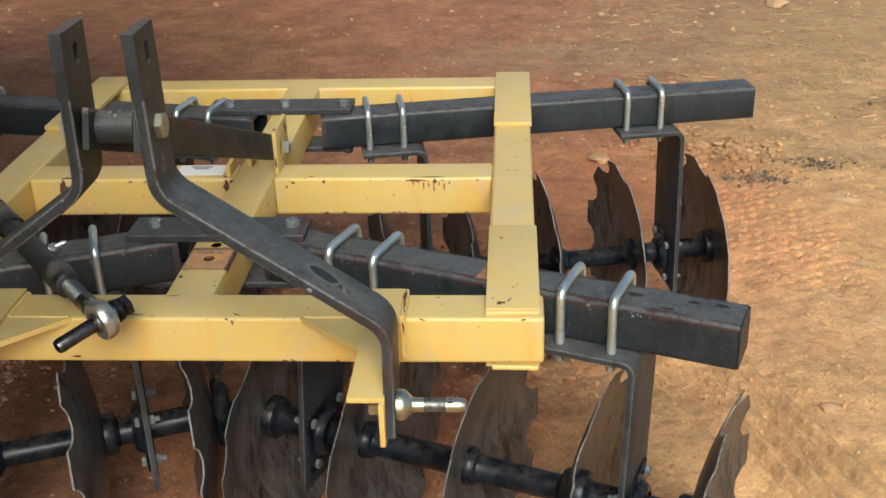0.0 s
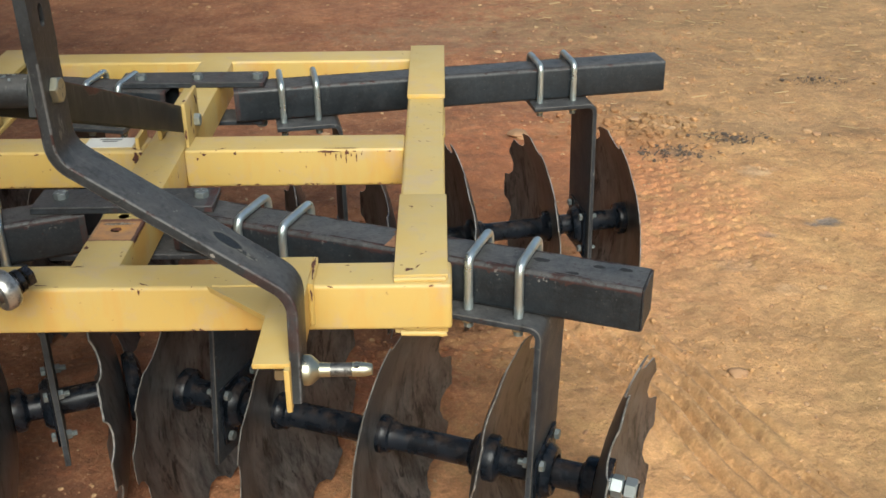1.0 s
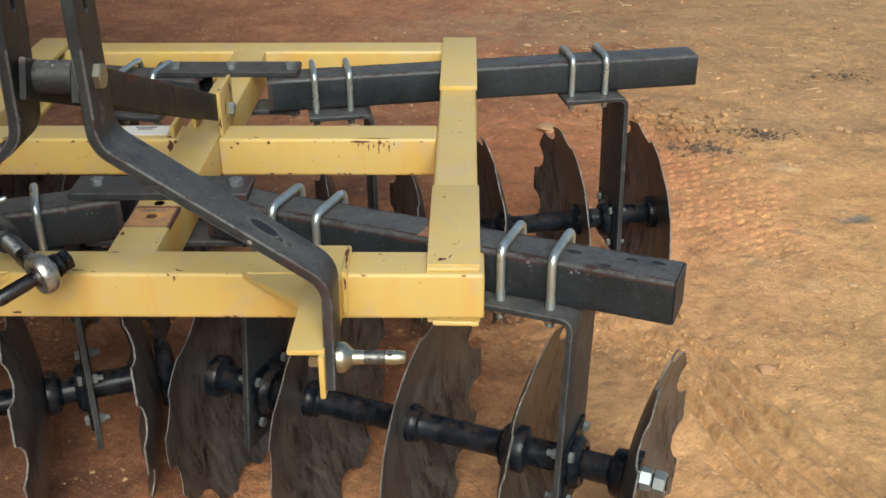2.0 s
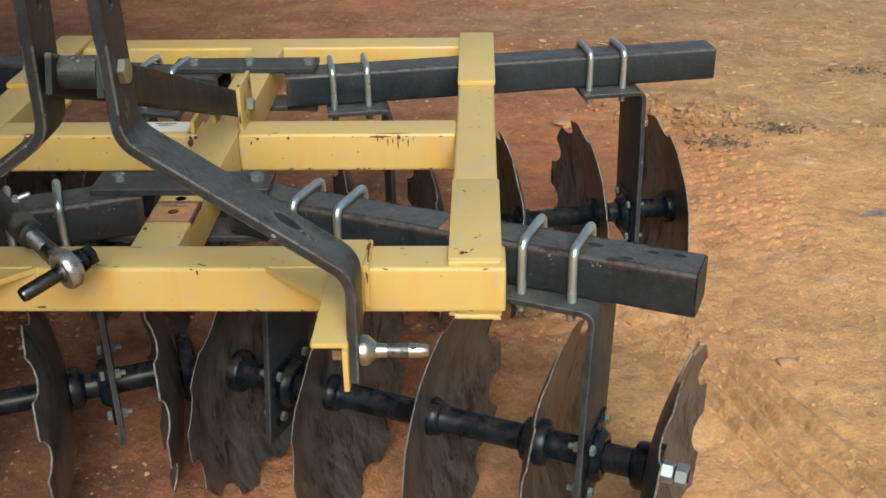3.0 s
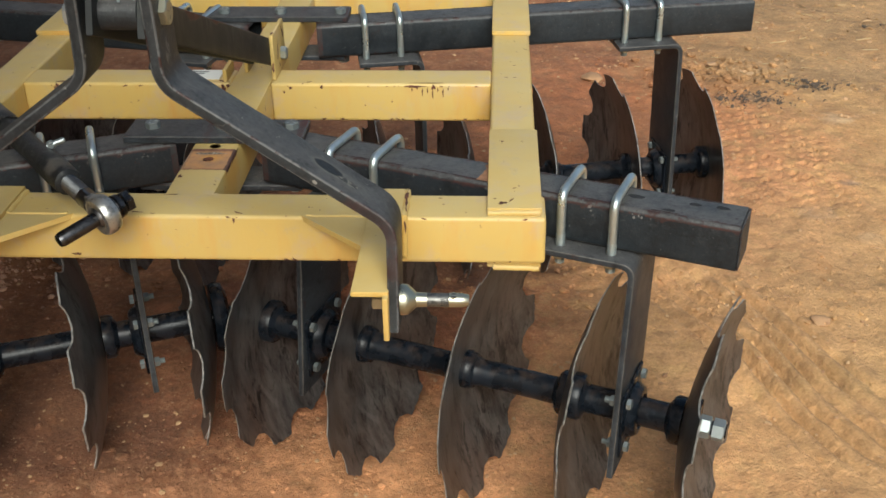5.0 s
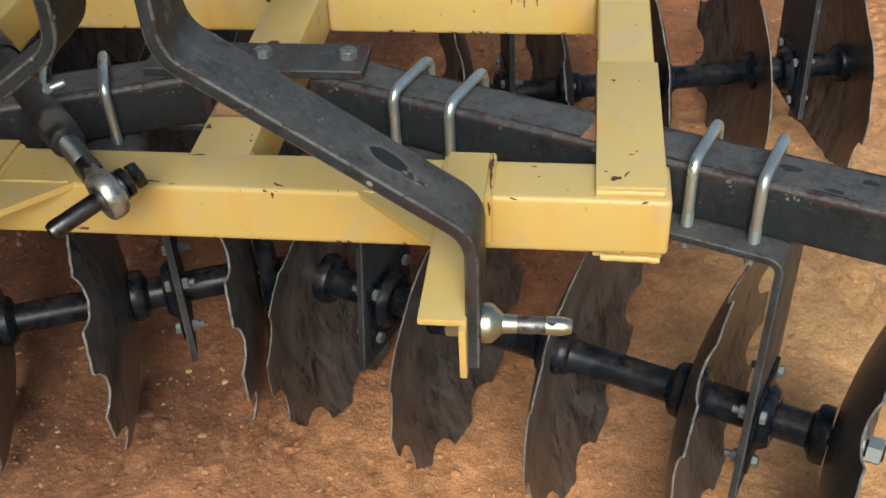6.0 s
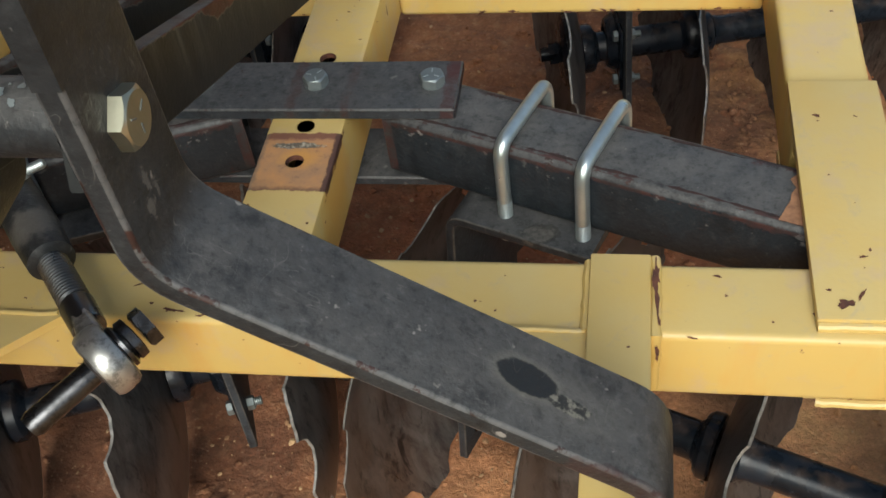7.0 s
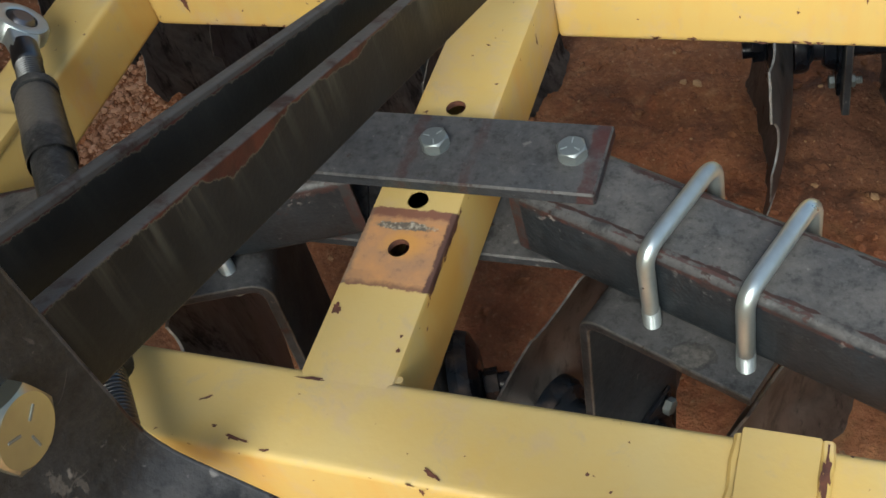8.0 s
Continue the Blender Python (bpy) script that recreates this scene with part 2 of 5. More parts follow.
def brace_paint():
    """Black paint with pale run-off streaks and rust towards the bar's upper edge."""
    g = Graph("brace_paint", 0.5)
    n1 = g.noise(9, 6, 0.65)
    col = g.mix(g.ramp(n1, 0.35, 0.7), (0.008, 0.0095, 0.010), (0.018, 0.020, 0.0205))
    y, z = g.axis(1), g.axis(2)
    up = g.math("ADD", z, g.math("MULTIPLY", y, 0.4076))
    run = g.ramp(g.noise(10, 4, 0.6, None, (1.0, 7.5, 0.4), 0.3), 0.50, 0.70)
    fade = g.math("MULTIPLY", g.ramp(up, 1.015, 1.058, 0.05, 0.6), g.ramp(g.axis(0), 0.020, 0.024, 0.2, 1.0))
    col = g.mix(g.math("MULTIPLY", run, fade), col, (0.080, 0.084, 0.066))
    # rust border that dips where the paint came off in large flakes
    dip = g.math("MULTIPLY", g.ramp(y, -0.012, 0.015), g.ramp(y, 0.088, 0.015, 0.0, 0.0150))
    dip = g.math("ADD", dip, g.math("MULTIPLY", g.ramp(y, 0.13, 0.17), g.ramp(y, 0.205, 0.185, 0.0, 0.006)))
    dip = g.math("MULTIPLY", dip, g.ramp(g.axis(0), 0.020, 0.024))
    edge = g.math("ADD", g.math("ADD", up, dip), g.math("ADD", g.math("MULTIPLY", g.noise(16, 3, 0.5), 0.007), g.ramp(g.noise(75, 6, 0.75), 0.25, 0.75, -0.0035, 0.0025)))
    col = g.mix(g.ramp(edge, 1.0644, 1.0652), col, (0.078, 0.072, 0.055))
    col = g.mix(g.ramp(edge, 1.0656, 1.0661), col, g.mix(g.ramp(g.noise(45, 4), 0.4, 0.6), (0.070, 0.021, 0.014), (0.038, 0.014, 0.011)))
    col = g.mix(g.ramp(up, 1.0632, 1.0642), col, g.mix(g.ramp(g.noise(30, 5, 0.7), 0.36, 0.48), (0.034, 0.020, 0.017), (0.076, 0.072, 0.067)))
    g.bump(g.noise(220, 4), 0.0008, 0.4)
    g.p.inputs["Specular IOR Level"].default_value = 0.25
    return g.done(col, g.ramp(n1, 0.3, 0.7, 0.42, 0.62))


def axle_paint():
    g = Graph("axle_paint", 0.28)
    n = g.noise(30, 5)
    col = g.mix(g.ramp(n, 0.4, 0.7), (0.004, 0.006, 0.009), (0.012, 0.015, 0.021))
    col = g.mix(g.math("MULTIPLY", g.ramp(g.up(), 0.2, 1.0), g.ramp(g.noise(45, 5), 0.45, 0.75, 0, 0.35)), col, (0.12, 0.08, 0.055))
    g.bump(g.noise(120, 3), 0.0008, 0.3)
    g.p.inputs["Specular IOR Level"].default_value = 0.2
    return g.done(col, g.ramp(n, 0.3, 0.7, 0.20, 0.36))


def disc_steel():
    g = Graph("disc_steel", 0.35, 0.6)
    mp = g.nt.nodes.new("ShaderNodeMapping")
    mp.inputs["Scale"].default_value = (1, 1.9, 0.7)
    g.put(mp.inputs[0], g.co)
    streak = g.noise(15, 9, 0.72, mp.outputs[0], None, 0.3)
    col = g.mix(g.ramp(streak, 0.35, 0.7), (0.042, 0.043, 0.045), (0.220, 0.216, 0.210))
    col = g.mix(g.math("MULTIPLY", g.ramp(g.noise(6, 5), 0.42, 0.68), 0.38), col, (0.190, 0.118, 0.085))
    col = g.mix(g.math("MULTIPLY", g.ramp(g.noise(22, 8, 0.75, None, (1.6, 1.6, 0.5), 0.4), 0.52, 0.62), 0.85), col, (0.010, 0.010, 0.011))
    g.bump(streak, 0.0008, 0.3)
    return g.done(col, g.ramp(streak, 0.3, 0.7, 0.26, 0.44))


def bare_edge():
    g = Graph("disc_edge", 0.45, 0.35)
    n = g.noise(80, 4)
    return g.done(g.mix(g.ramp(n, 0.35, 0.65), (0.15, 0.145, 0.135), (0.34, 0.325, 0.30)))


def zinc(name, tint, rough=0.26, metal=0.95, grime=0.0):
    g = Graph(name, 0.3, metal)
    n = g.noise(17, 5)
    col = g.mix(g.ramp(n, 0.35, 0.7), tint, tuple(0.68 * c for c in tint))
    if grime:
        col = g.mix(g.math("MULTIPLY", g.ramp(g.noise(70, 8, 0.75), 0.48, 0.60), grime), col, tuple(0.10 * c for c in tint))
    g.bump(g.noise(300, 2), 0.0003, 0.2)
    return g.done(col, g.ramp(n, 0.3, 0.7, rough, rough + 0.2))


def rust(name, a, b):
    g = Graph(name, 0.85)
    n = g.noise(60, 6, 0.7)
    g.bump(g.noise(250, 4), 0.001, 0.6)
    return g.done(g.mix(g.ramp(n, 0.35, 0.65), a, b))


def ground_soil():
    g = Graph("laterite_soil", 0.95)
    big, mid, fine = g.noise(0.8, 5, 0.55), g.noise(5, 7, 0.6), g.noise(75, 6, 0.65)
    lump, crumb = g.noise(30, 4, 0.5), g.noise(24, 7, 0.66)
    # Soil runs from red to tan; the darker left also carries some shade.
    x = g.math("SUBTRACT", g.axis(0), g.math("MULTIPLY", g.axis(1), 0.45))
    side = g.ramp(g.math("ADD", x, g.ramp(big, 0.3, 0.7, -0.3, 0.3)), -0.20, 0.60)
    red = g.mix(g.ramp(mid, 0.32, 0.70), (0.22, 0.082, 0.035), (0.33, 0.145, 0.064))
    tan = g.mix(g.ramp(mid, 0.32, 0.70), (0.470, 0.243, 0.097), (0.550, 0.330, 0.135))
    col = g.mix(side, red, tan)
    col = g.mix(g.math("MULTIPLY", g.ramp(lump, 0.54, 0.72), 0.28), col, (0.52, 0.30, 0.155))
    col = g.mix(g.math("MULTIPLY", g.ramp(fine, 0.58, 0.74), 0.35), col, (0.58, 0.38, 0.22))
    col = g.mix(g.math("MULTIPLY", g.ramp(fine, 0.42, 0.30), 0.45), col, (0.17, 0.072, 0.034))
    ash = g.math("MULTIPLY", g.ramp(g.noise(1.6, 6, 0.7, None, None, 0.8), 0.60, 0.72), 0.5)
    col = g.mix(ash, col, (0.28, 0.175, 0.090))

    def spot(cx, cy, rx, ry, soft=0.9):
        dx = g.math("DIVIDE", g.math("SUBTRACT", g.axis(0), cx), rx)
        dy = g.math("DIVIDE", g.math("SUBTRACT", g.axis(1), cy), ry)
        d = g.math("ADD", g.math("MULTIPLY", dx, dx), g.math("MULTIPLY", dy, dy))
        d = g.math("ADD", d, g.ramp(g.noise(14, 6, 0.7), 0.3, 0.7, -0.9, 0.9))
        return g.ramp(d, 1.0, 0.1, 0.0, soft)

    dusty, ashy = (0.58, 0.45, 0.29), (0.10, 0.082, 0.066)
    pale = ((1.53, 1.36, 0.085, 0.06, dusty, 0.5), (1.64, 1.20, 0.05, 0.04, dusty, 0.45), (1.78, 2.05, 0.10, 0.06, dusty, 0.4))
    dark = ((1.90, 1.64, 0.07, 0.035, (0.17, 0.16, 0.15), 0.8), (1.68, 1.55, 0.04, 0.028, (0.22, 0.19, 0.16), 0.6),
            (1.50, 2.24, 0.11, 0.05, ashy, 0.75), (1.76, 2.38, 0.08, 0.036, ashy, 0.85), (2.31, 3.08, 0.09, 0.038, ashy, 0.7))
    # Some wide patches put shade under the harrow, or brighter light, into the colour.
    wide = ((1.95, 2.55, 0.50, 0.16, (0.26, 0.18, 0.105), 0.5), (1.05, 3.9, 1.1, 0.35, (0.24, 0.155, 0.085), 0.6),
            # Front-left and rear-gang soil darkened as if shaded; soil before the discs brightened.
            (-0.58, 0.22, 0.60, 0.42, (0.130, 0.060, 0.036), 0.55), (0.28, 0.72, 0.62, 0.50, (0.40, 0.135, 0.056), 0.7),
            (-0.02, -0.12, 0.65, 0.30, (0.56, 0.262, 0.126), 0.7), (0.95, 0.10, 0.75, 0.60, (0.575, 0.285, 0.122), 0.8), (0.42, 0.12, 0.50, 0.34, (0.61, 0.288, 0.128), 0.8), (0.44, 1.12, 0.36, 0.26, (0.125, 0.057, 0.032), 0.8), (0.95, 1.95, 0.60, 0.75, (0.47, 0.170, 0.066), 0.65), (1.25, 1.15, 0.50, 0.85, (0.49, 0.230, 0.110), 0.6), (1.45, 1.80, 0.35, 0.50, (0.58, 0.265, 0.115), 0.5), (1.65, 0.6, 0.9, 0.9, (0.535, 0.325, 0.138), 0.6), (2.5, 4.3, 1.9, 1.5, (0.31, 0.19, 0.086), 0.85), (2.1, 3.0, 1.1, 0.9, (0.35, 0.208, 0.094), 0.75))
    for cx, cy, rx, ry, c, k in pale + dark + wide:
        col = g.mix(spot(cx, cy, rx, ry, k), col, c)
    # Crumb hollows darkened and cake speckle added, standing in for relief shading.
    col = g.mix(g.math("MULTIPLY", g.ramp(crumb, 0.44, 0.34), 0.30), col, (0.15, 0.060, 0.027))
    grit, spot_n, cake = g.noise(130, 4, 0.65), g.noise(42, 7, 0.72, None, None, 0.4), g.noise(17, 10, 0.80, None, None, 0.3)
    col = g.mix(g.math("MULTIPLY", g.ramp(grit, 0.61, 0.70), 0.30), col, (0.62, 0.42, 0.26))
    col = g.scale(col, g.ramp(grit, 0.30, 0.70, 0.88, 1.14))
    col = g.scale(col, g.ramp(spot_n, 0.32, 0.68, 0.86, 1.16))
    col = g.scale(col, g.ramp(cake, 0.36, 0.64, 0.84, 1.20))
    col = g.scale(col, g.ramp(g.noise(3.2, 4, 0.6, None, (1.0, 1.5, 1.0), 0.5), 0.34, 0.66, 0.74, 1.08))
    h = g.math("ADD", g.math("ADD", g.math("MULTIPLY", crumb, 0.55), g.math("MULTIPLY", fine, 0.32)), g.math("MULTIPLY", cake, 0.12))
    g.bump(h, 0.036, 0.65)
    return g.done(col)


def stone_mat(name, a, b):
    g = Graph(name, 0.9)
    isl = g.geo.outputs["Random Per Island"]
    col = g.mix(isl, a, b)
    col = g.mix(g.math("MULTIPLY", g.ramp(g.noise(90, 5), 0.4, 0.7), 0.5), col, (0.32, 0.165, 0.085))
    g.bump(g.noise(160, 5), 0.003, 0.6)
    return g.done(col)


def primer():
    g = Graph("red_primer", 0.6)
    n = g.noise(45, 7, 0.74)
    col = g.mix(g.ramp(n, 0.43, 0.57), (0.026, 0.025, 0.026), (0.036, 0.0135, 0.0115))
    g.bump(g.noise(220, 4), 0.001, 0.4)
    return g.done(col)


T, B = 0.70, 0.61
YELLOW = yellow_paint()
BEAMPAINT = yellow_paint("scorched_yellow_paint", True)
DARK = dark_steel(dusty=0.75, marks=beam_marks)
BRACE = brace_paint()
PLATE = dark_steel("dark_plate", 0.03, (0.018, 0.021, 0.025), 0.5, 0.3, hanger_marks)
MAST = dark_steel("mast_paint", -0.02, (0.012, 0.0135, 0.015), 0.78, 0.7, mast_marks)
CLAMP = dark_steel("clamp_paint", 0.03, (0.018, 0.021, 0.025), 0.5, 0.3, clamp_marks)
EDGE = dark_steel("rusty_edge", 0.125, (0.026, 0.026, 0.027), 0.5)
CUT = dark_steel("cut_edge", 0.05, (0.050, 0.047, 0.043), 0.6, 0.3)
WORN = dark_steel("worn_edge", 0.135, (0.052, 0.052, 0.052), 0.6, 0.35, edge_marks)
AXLE = axle_paint()
DISC = disc_steel()
RIM = bare_edge()
ZINC = zinc("zinc_plate", (0.60, 0.67, 0.66), 0.24, 0.86)
GALV = zinc("bright_zinc", (0.47, 0.52, 0.52), 0.27, 0.8)
BOLT = zinc("dull_zinc", (0.25, 0.28, 0.28), 0.32, 0.65)
GOLD = zinc("yellow_zinc", (0.50, 0.485, 0.37), 0.22)
LINKPAINT = dark_steel("oily_link_paint", 0.0, (0.006, 0.007, 0.008), 0.18, 0.4, link_marks)
BLACKPIN = zinc("oiled_steel", (0.20, 0.20, 0.21))
CAST = zinc("scuffed_casting", (0.47, 0.465, 0.44), 0.27, 0.85, 0.55)
PINBLACK = zinc("oily_pin", (0.105, 0.105, 0.11), 0.16, 0.95, 0.6)
SHANK = zinc("oily_shank", (0.17, 0.165, 0.155), 0.34, 0.75, 0.8)
THREAD = zinc("blackened_thread", (0.13, 0.135, 0.14), 0.22)
RUST = rust("rust", (0.13, 0.046, 0.024), (0.050, 0.020, 0.014))
SMEAR = primer()
TAN = rust("dusty_rust", (0.30, 0.15, 0.075), (0.17, 0.085, 0.045))
SMEAR2 = rust("red_oxide", (0.038, 0.015, 0.012), (0.018, 0.011, 0.010))
DARKMARK = rust("dark_scuff", (0.010, 0.011, 0.012), (0.022, 0.022, 0.023))
SOIL = ground_soil()
STONE = stone_mat("stone", (0.36, 0.195, 0.095), (0.49, 0.32, 0.165))
CLOD = stone_mat("soil_clod", (0.26, 0.115, 0.062), (0.50, 0.30, 0.20))
LABEL = Graph("label_film", 0.35).done((0.62, 0.62, 0.58))
INK = Graph("label_ink", 0.5).done((0.12, 0.12, 0.12))
STRAW = Graph("dry_straw", 0.8).done((0.40, 0.29, 0.15))
TWIG = Graph("dry_twig", 0.9).done((0.085, 0.062, 0.045))


# ---- mesh helpers ----
WORLD = {}


def hang_on(ob, parent, m):
    """Parents ob so that m is its place in the world."""
    m = m or Matrix.Identity(4)
    ob.parent = parent
    if parent is not None and parent.name in WORLD:
        ob.matrix_parent_inverse = WORLD[parent.name].inverted()
    ob.matrix_basis = m
    WORLD[ob.name] = m.copy()
    return ob


def part(name, bm, mats, parent, label="", m=None, smooth=False):
    me = bpy.data.meshes.new(name)
    bmesh.ops.recalc_face_normals(bm, faces=bm.faces)
    bm.to_mesh(me)
    bm.free()
    for mat in mats if isinstance(mats, (list, tuple)) else [mats]:
        me.materials.append(mat)
    if smooth:
        me.polygons.foreach_set("use_smooth", [True] * len(me.polygons))
        me.set_sharp_from_angle(angle=radians(35))
    ob = new(name, me)
    hang_on(ob, parent, m)
    if label:
        tagged(ob, label)
    return ob


def again(ob, parent, m, label=""):
    """One more object on the same mesh."""
    o = new(ob.name.split(".")[0], ob.data)
    hang_on(o, parent, m)
    if label:
        tagged(o, label)
    return o


def merge(bm, tmp, m=None):
    if m is not None:
        bmesh.ops.transform(tmp, matrix=m, verts=tmp.verts)
    me = bpy.data.meshes.new("tmp")
    tmp.to_mesh(me)
    tmp.free()
    bm.from_mesh(me)
    bpy.data.meshes.remove(me)
    return bm


def box(lo, hi, bev=0.004, seg=2, edge=0, bm=None, m=None, mi=0):
    t = bmesh.new()
    bmesh.ops.create_cube(t, size=1.0)
    lo, hi = Vector(lo), Vector(hi)
    for v in t.verts:
        v.co = Vector(((lo[i] + hi[i]) / 2 + v.co[i] * (hi[i] - lo[i]) for i in range(3)))
    for f in t.faces:
        f.material_index = mi
    if bev:
        r = bmesh.ops.bevel(t, geom=list(t.edges), offset=bev, segments=seg, affect="EDGES", profile=0.6)
        for f in r["faces"]:
            f.material_index = edge
    return merge(bm or bmesh.new(), t, m)


def fillet(points, radius, steps=5):
    """A polyline with its inner corners rounded."""
    pts = [Vector(p) for p in points]
    out = [pts[0]]
    for a, b, c in zip(pts, pts[1:], pts[2:]):
        u, w = (a - b).normalized(), (c - b).normalized()
        ang = u.angle(w)
        d = min(radius / math.tan(ang / 2), (a - b).length * 0.49, (c - b).length * 0.49)
        p, q = b + u * d, b + w * d
        for k in range(steps + 1):
            s = k / steps
            out.append(p * (1 - s) ** 2 + b * 2 * s * (1 - s) + q * s ** 2)
    return out + [pts[-1]]


def sweep(points, profile, side=None, bm=None, mi=0, edges=(), edge=0):
    """A closed profile (a, b) drawn along a polyline: a along side, b along the path's normal."""
    bm = bm or bmesh.new()
    pts = [Vector(p) for p in points]
    rings, ref = [], Vector(side) if side else None
    for i, p in enumerate(pts):
        t = (pts[min(i + 1, len(pts) - 1)] - pts[max(i - 1, 0)]).normalized()
        if ref is None:
            ref = t.orthogonal().normalized()
        s = (ref - t * ref.dot(t)).normalized()
        if side is None:
            ref = s
        n = t.cross(s)
        k = 1.0
        if 0 < i < len(pts) - 1:
            c = (p - pts[i - 1]).normalized().dot((pts[i + 1] - p).normalized())
            k = 1 / math.sqrt(max(0.2, (1 + c) / 2))
        rings.append([bm.verts.new(p + s * a + n * b * k) for a, b in profile])
    m = len(profile)
    for r, q in zip(rings, rings[1:]):
        for j in range(m):
            f = bm.faces.new((r[j], r[(j + 1) % m], q[(j + 1) % m], q[j]))
            f.material_index = edge if j in edges else mi
    for r in (rings[0], rings[-1]):
        f = bm.faces.new(r)
        f.material_index = edge if edges else mi
    return bm


def circle(r, n=12):
    return [(r * math.cos(2 * math.pi * k / n), r * math.sin(2 * math.pi * k / n)) for k in range(n)]


def flat(w, t, c=0.003):
    """Profile of a flat bar, width w, thickness t, with its corners rounded by c."""
    a, b, out = w / 2 - c, t / 2 - c, []
    for cx, cy, turn in ((a, -b, -90), (a, b, 0), (-a, b, 90), (-a, -b, 180)):
        out += [(cx + c * math.cos(radians(turn + 30 * k)), cy + c * math.sin(radians(turn + 30 * k))) for k in range(4)]
    return out


CORNERS = tuple(j for j in range(16) if j % 4 != 3)


def lathe(profile, n=20, bm=None, m=None, mi=0):
    """Rings (x along the axis, radius) about the x axis."""
    t = bmesh.new()
    rings = []
    for x, r in profile:
        rings.append([t.verts.new((x, r * math.cos(2 * math.pi * k / n), r * math.sin(2 * math.pi * k / n))) for k in range(n)])
    for r, q in zip(rings, rings[1:]):
        for j in range(n):
            t.faces.new((r[j], r[(j + 1) % n], q[(j + 1) % n], q[j])).material_index = mi
    for r in (rings[0], rings[-1]):
        t.faces.new(r).material_index = mi
    return merge(bm or bmesh.new(), t, m)


def hexa(af, h, bm=None, m=None):
    """A hexagon head or nut, across-flats af, from x = 0 to h, its face turned to a round chamfer."""
    t, n, a = bmesh.new(), 36, af / 2
    ring = [[], [], [], []]
    for k in range(n):
        ang = 2 * math.pi * k / n
        r = a / math.cos((ang + math.pi / 6) % (math.pi / 3) - math.pi / 6)
        c = a * 0.94
        for i, (x, q) in enumerate(((0, r), (h - (r - c) * 0.6 - 0.0004, r), (h, c), (h, c * 0.05))):
            ring[i].append(t.verts.new((x, q * math.cos(ang), q * math.sin(ang))))
    for p, q in zip(ring, ring[1:]):
        for k in range(n):
            t.faces.new((p[k], p[(k + 1) % n], q[(k + 1) % n], q[k]))
    t.faces.new(ring[0]), t.faces.new(ring[3])
    return merge(bm or bmesh.new(), t, m)


def thread(length, r, pitch=0.0027):
    n = max(3, int(length / pitch))
    prof = []
    for k in range(n):
        prof += [(k * pitch, r * 0.83), (k * pitch + pitch * 0.35, r), (k * pitch + pitch * 0.65, r)]
    return prof + [(n * pitch, r * 0.8)]


def toward(p, way):
    """A pose at p whose x axis points along way."""
    q = Vector(way).to_track_quat("X", "Z").to_matrix().to_4x4()
    return Matrix.Translation(p) @ q


def bead(points, r, seed, bm=None):
    """A weld bead with an uneven surface."""
    rnd = random.Random(seed)
    bm = bm or bmesh.new()
    pts = []
    for a, b in zip(points, points[1:]):
        a, b = Vector(a), Vector(b)
        n = max(2, int((b - a).length / 0.008))
        pts += [a.lerp(b, k / n) for k in range(n)]
    pts.append(Vector(points[-1]))
    pts = [p + Vector([rnd.uniform(-0.0009, 0.0009) for _ in range(3)]) for p in pts]
    return sweep(pts, circle(r, 10), None, bm)


def chip(at, normal, w, h, seed, turn=0.0, jag=0.5):
    """A paint chip: a flake with a ragged, lobed outline a hair above the surface."""
    rnd = random.Random(seed)
    bm = bmesh.new()
    q = Vector(normal).to_track_quat("Z", "Y").to_matrix().to_4x4()
    m = Matrix.Translation(Vector(at) + Vector(normal) * 0.0007) @ q @ Matrix.Rotation(radians(turn), 4, "Z")
    n = 40 if max(w, h) > 0.008 else 14
    ph = [rnd.uniform(0, 6.28) for _ in range(4)]
    vs = []
    for k in range(n):
        a = 2 * math.pi * k / n
        s = 1 - jag * (0.42 + 0.30 * math.sin(3 * a + ph[0]) + 0.22 * math.sin(5 * a + ph[1]) + 0.16 * math.sin(9 * a + ph[2]) + rnd.uniform(-0.14, 0.14))
        vs.append(bm.verts.new(m @ Vector((w / 2 * s * math.cos(a), h / 2 * s * math.sin(a), 0))))
    bm.faces.new(vs)
    return bm


# ---- ground ----
def lines(lo, hi, step, far):
    core = list(np.arange(lo, hi, step))
    grow, d = [], step
    a = hi
    while a < far:
        grow.append(a)
        d *= 1.22
        a += d
    low, d, a = [], step, lo - step
    while a > -far:
        low.append(a)
        d *= 1.22
        a -= d
    return np.array(low[::-1] + core + grow)


GROUND = 0.018


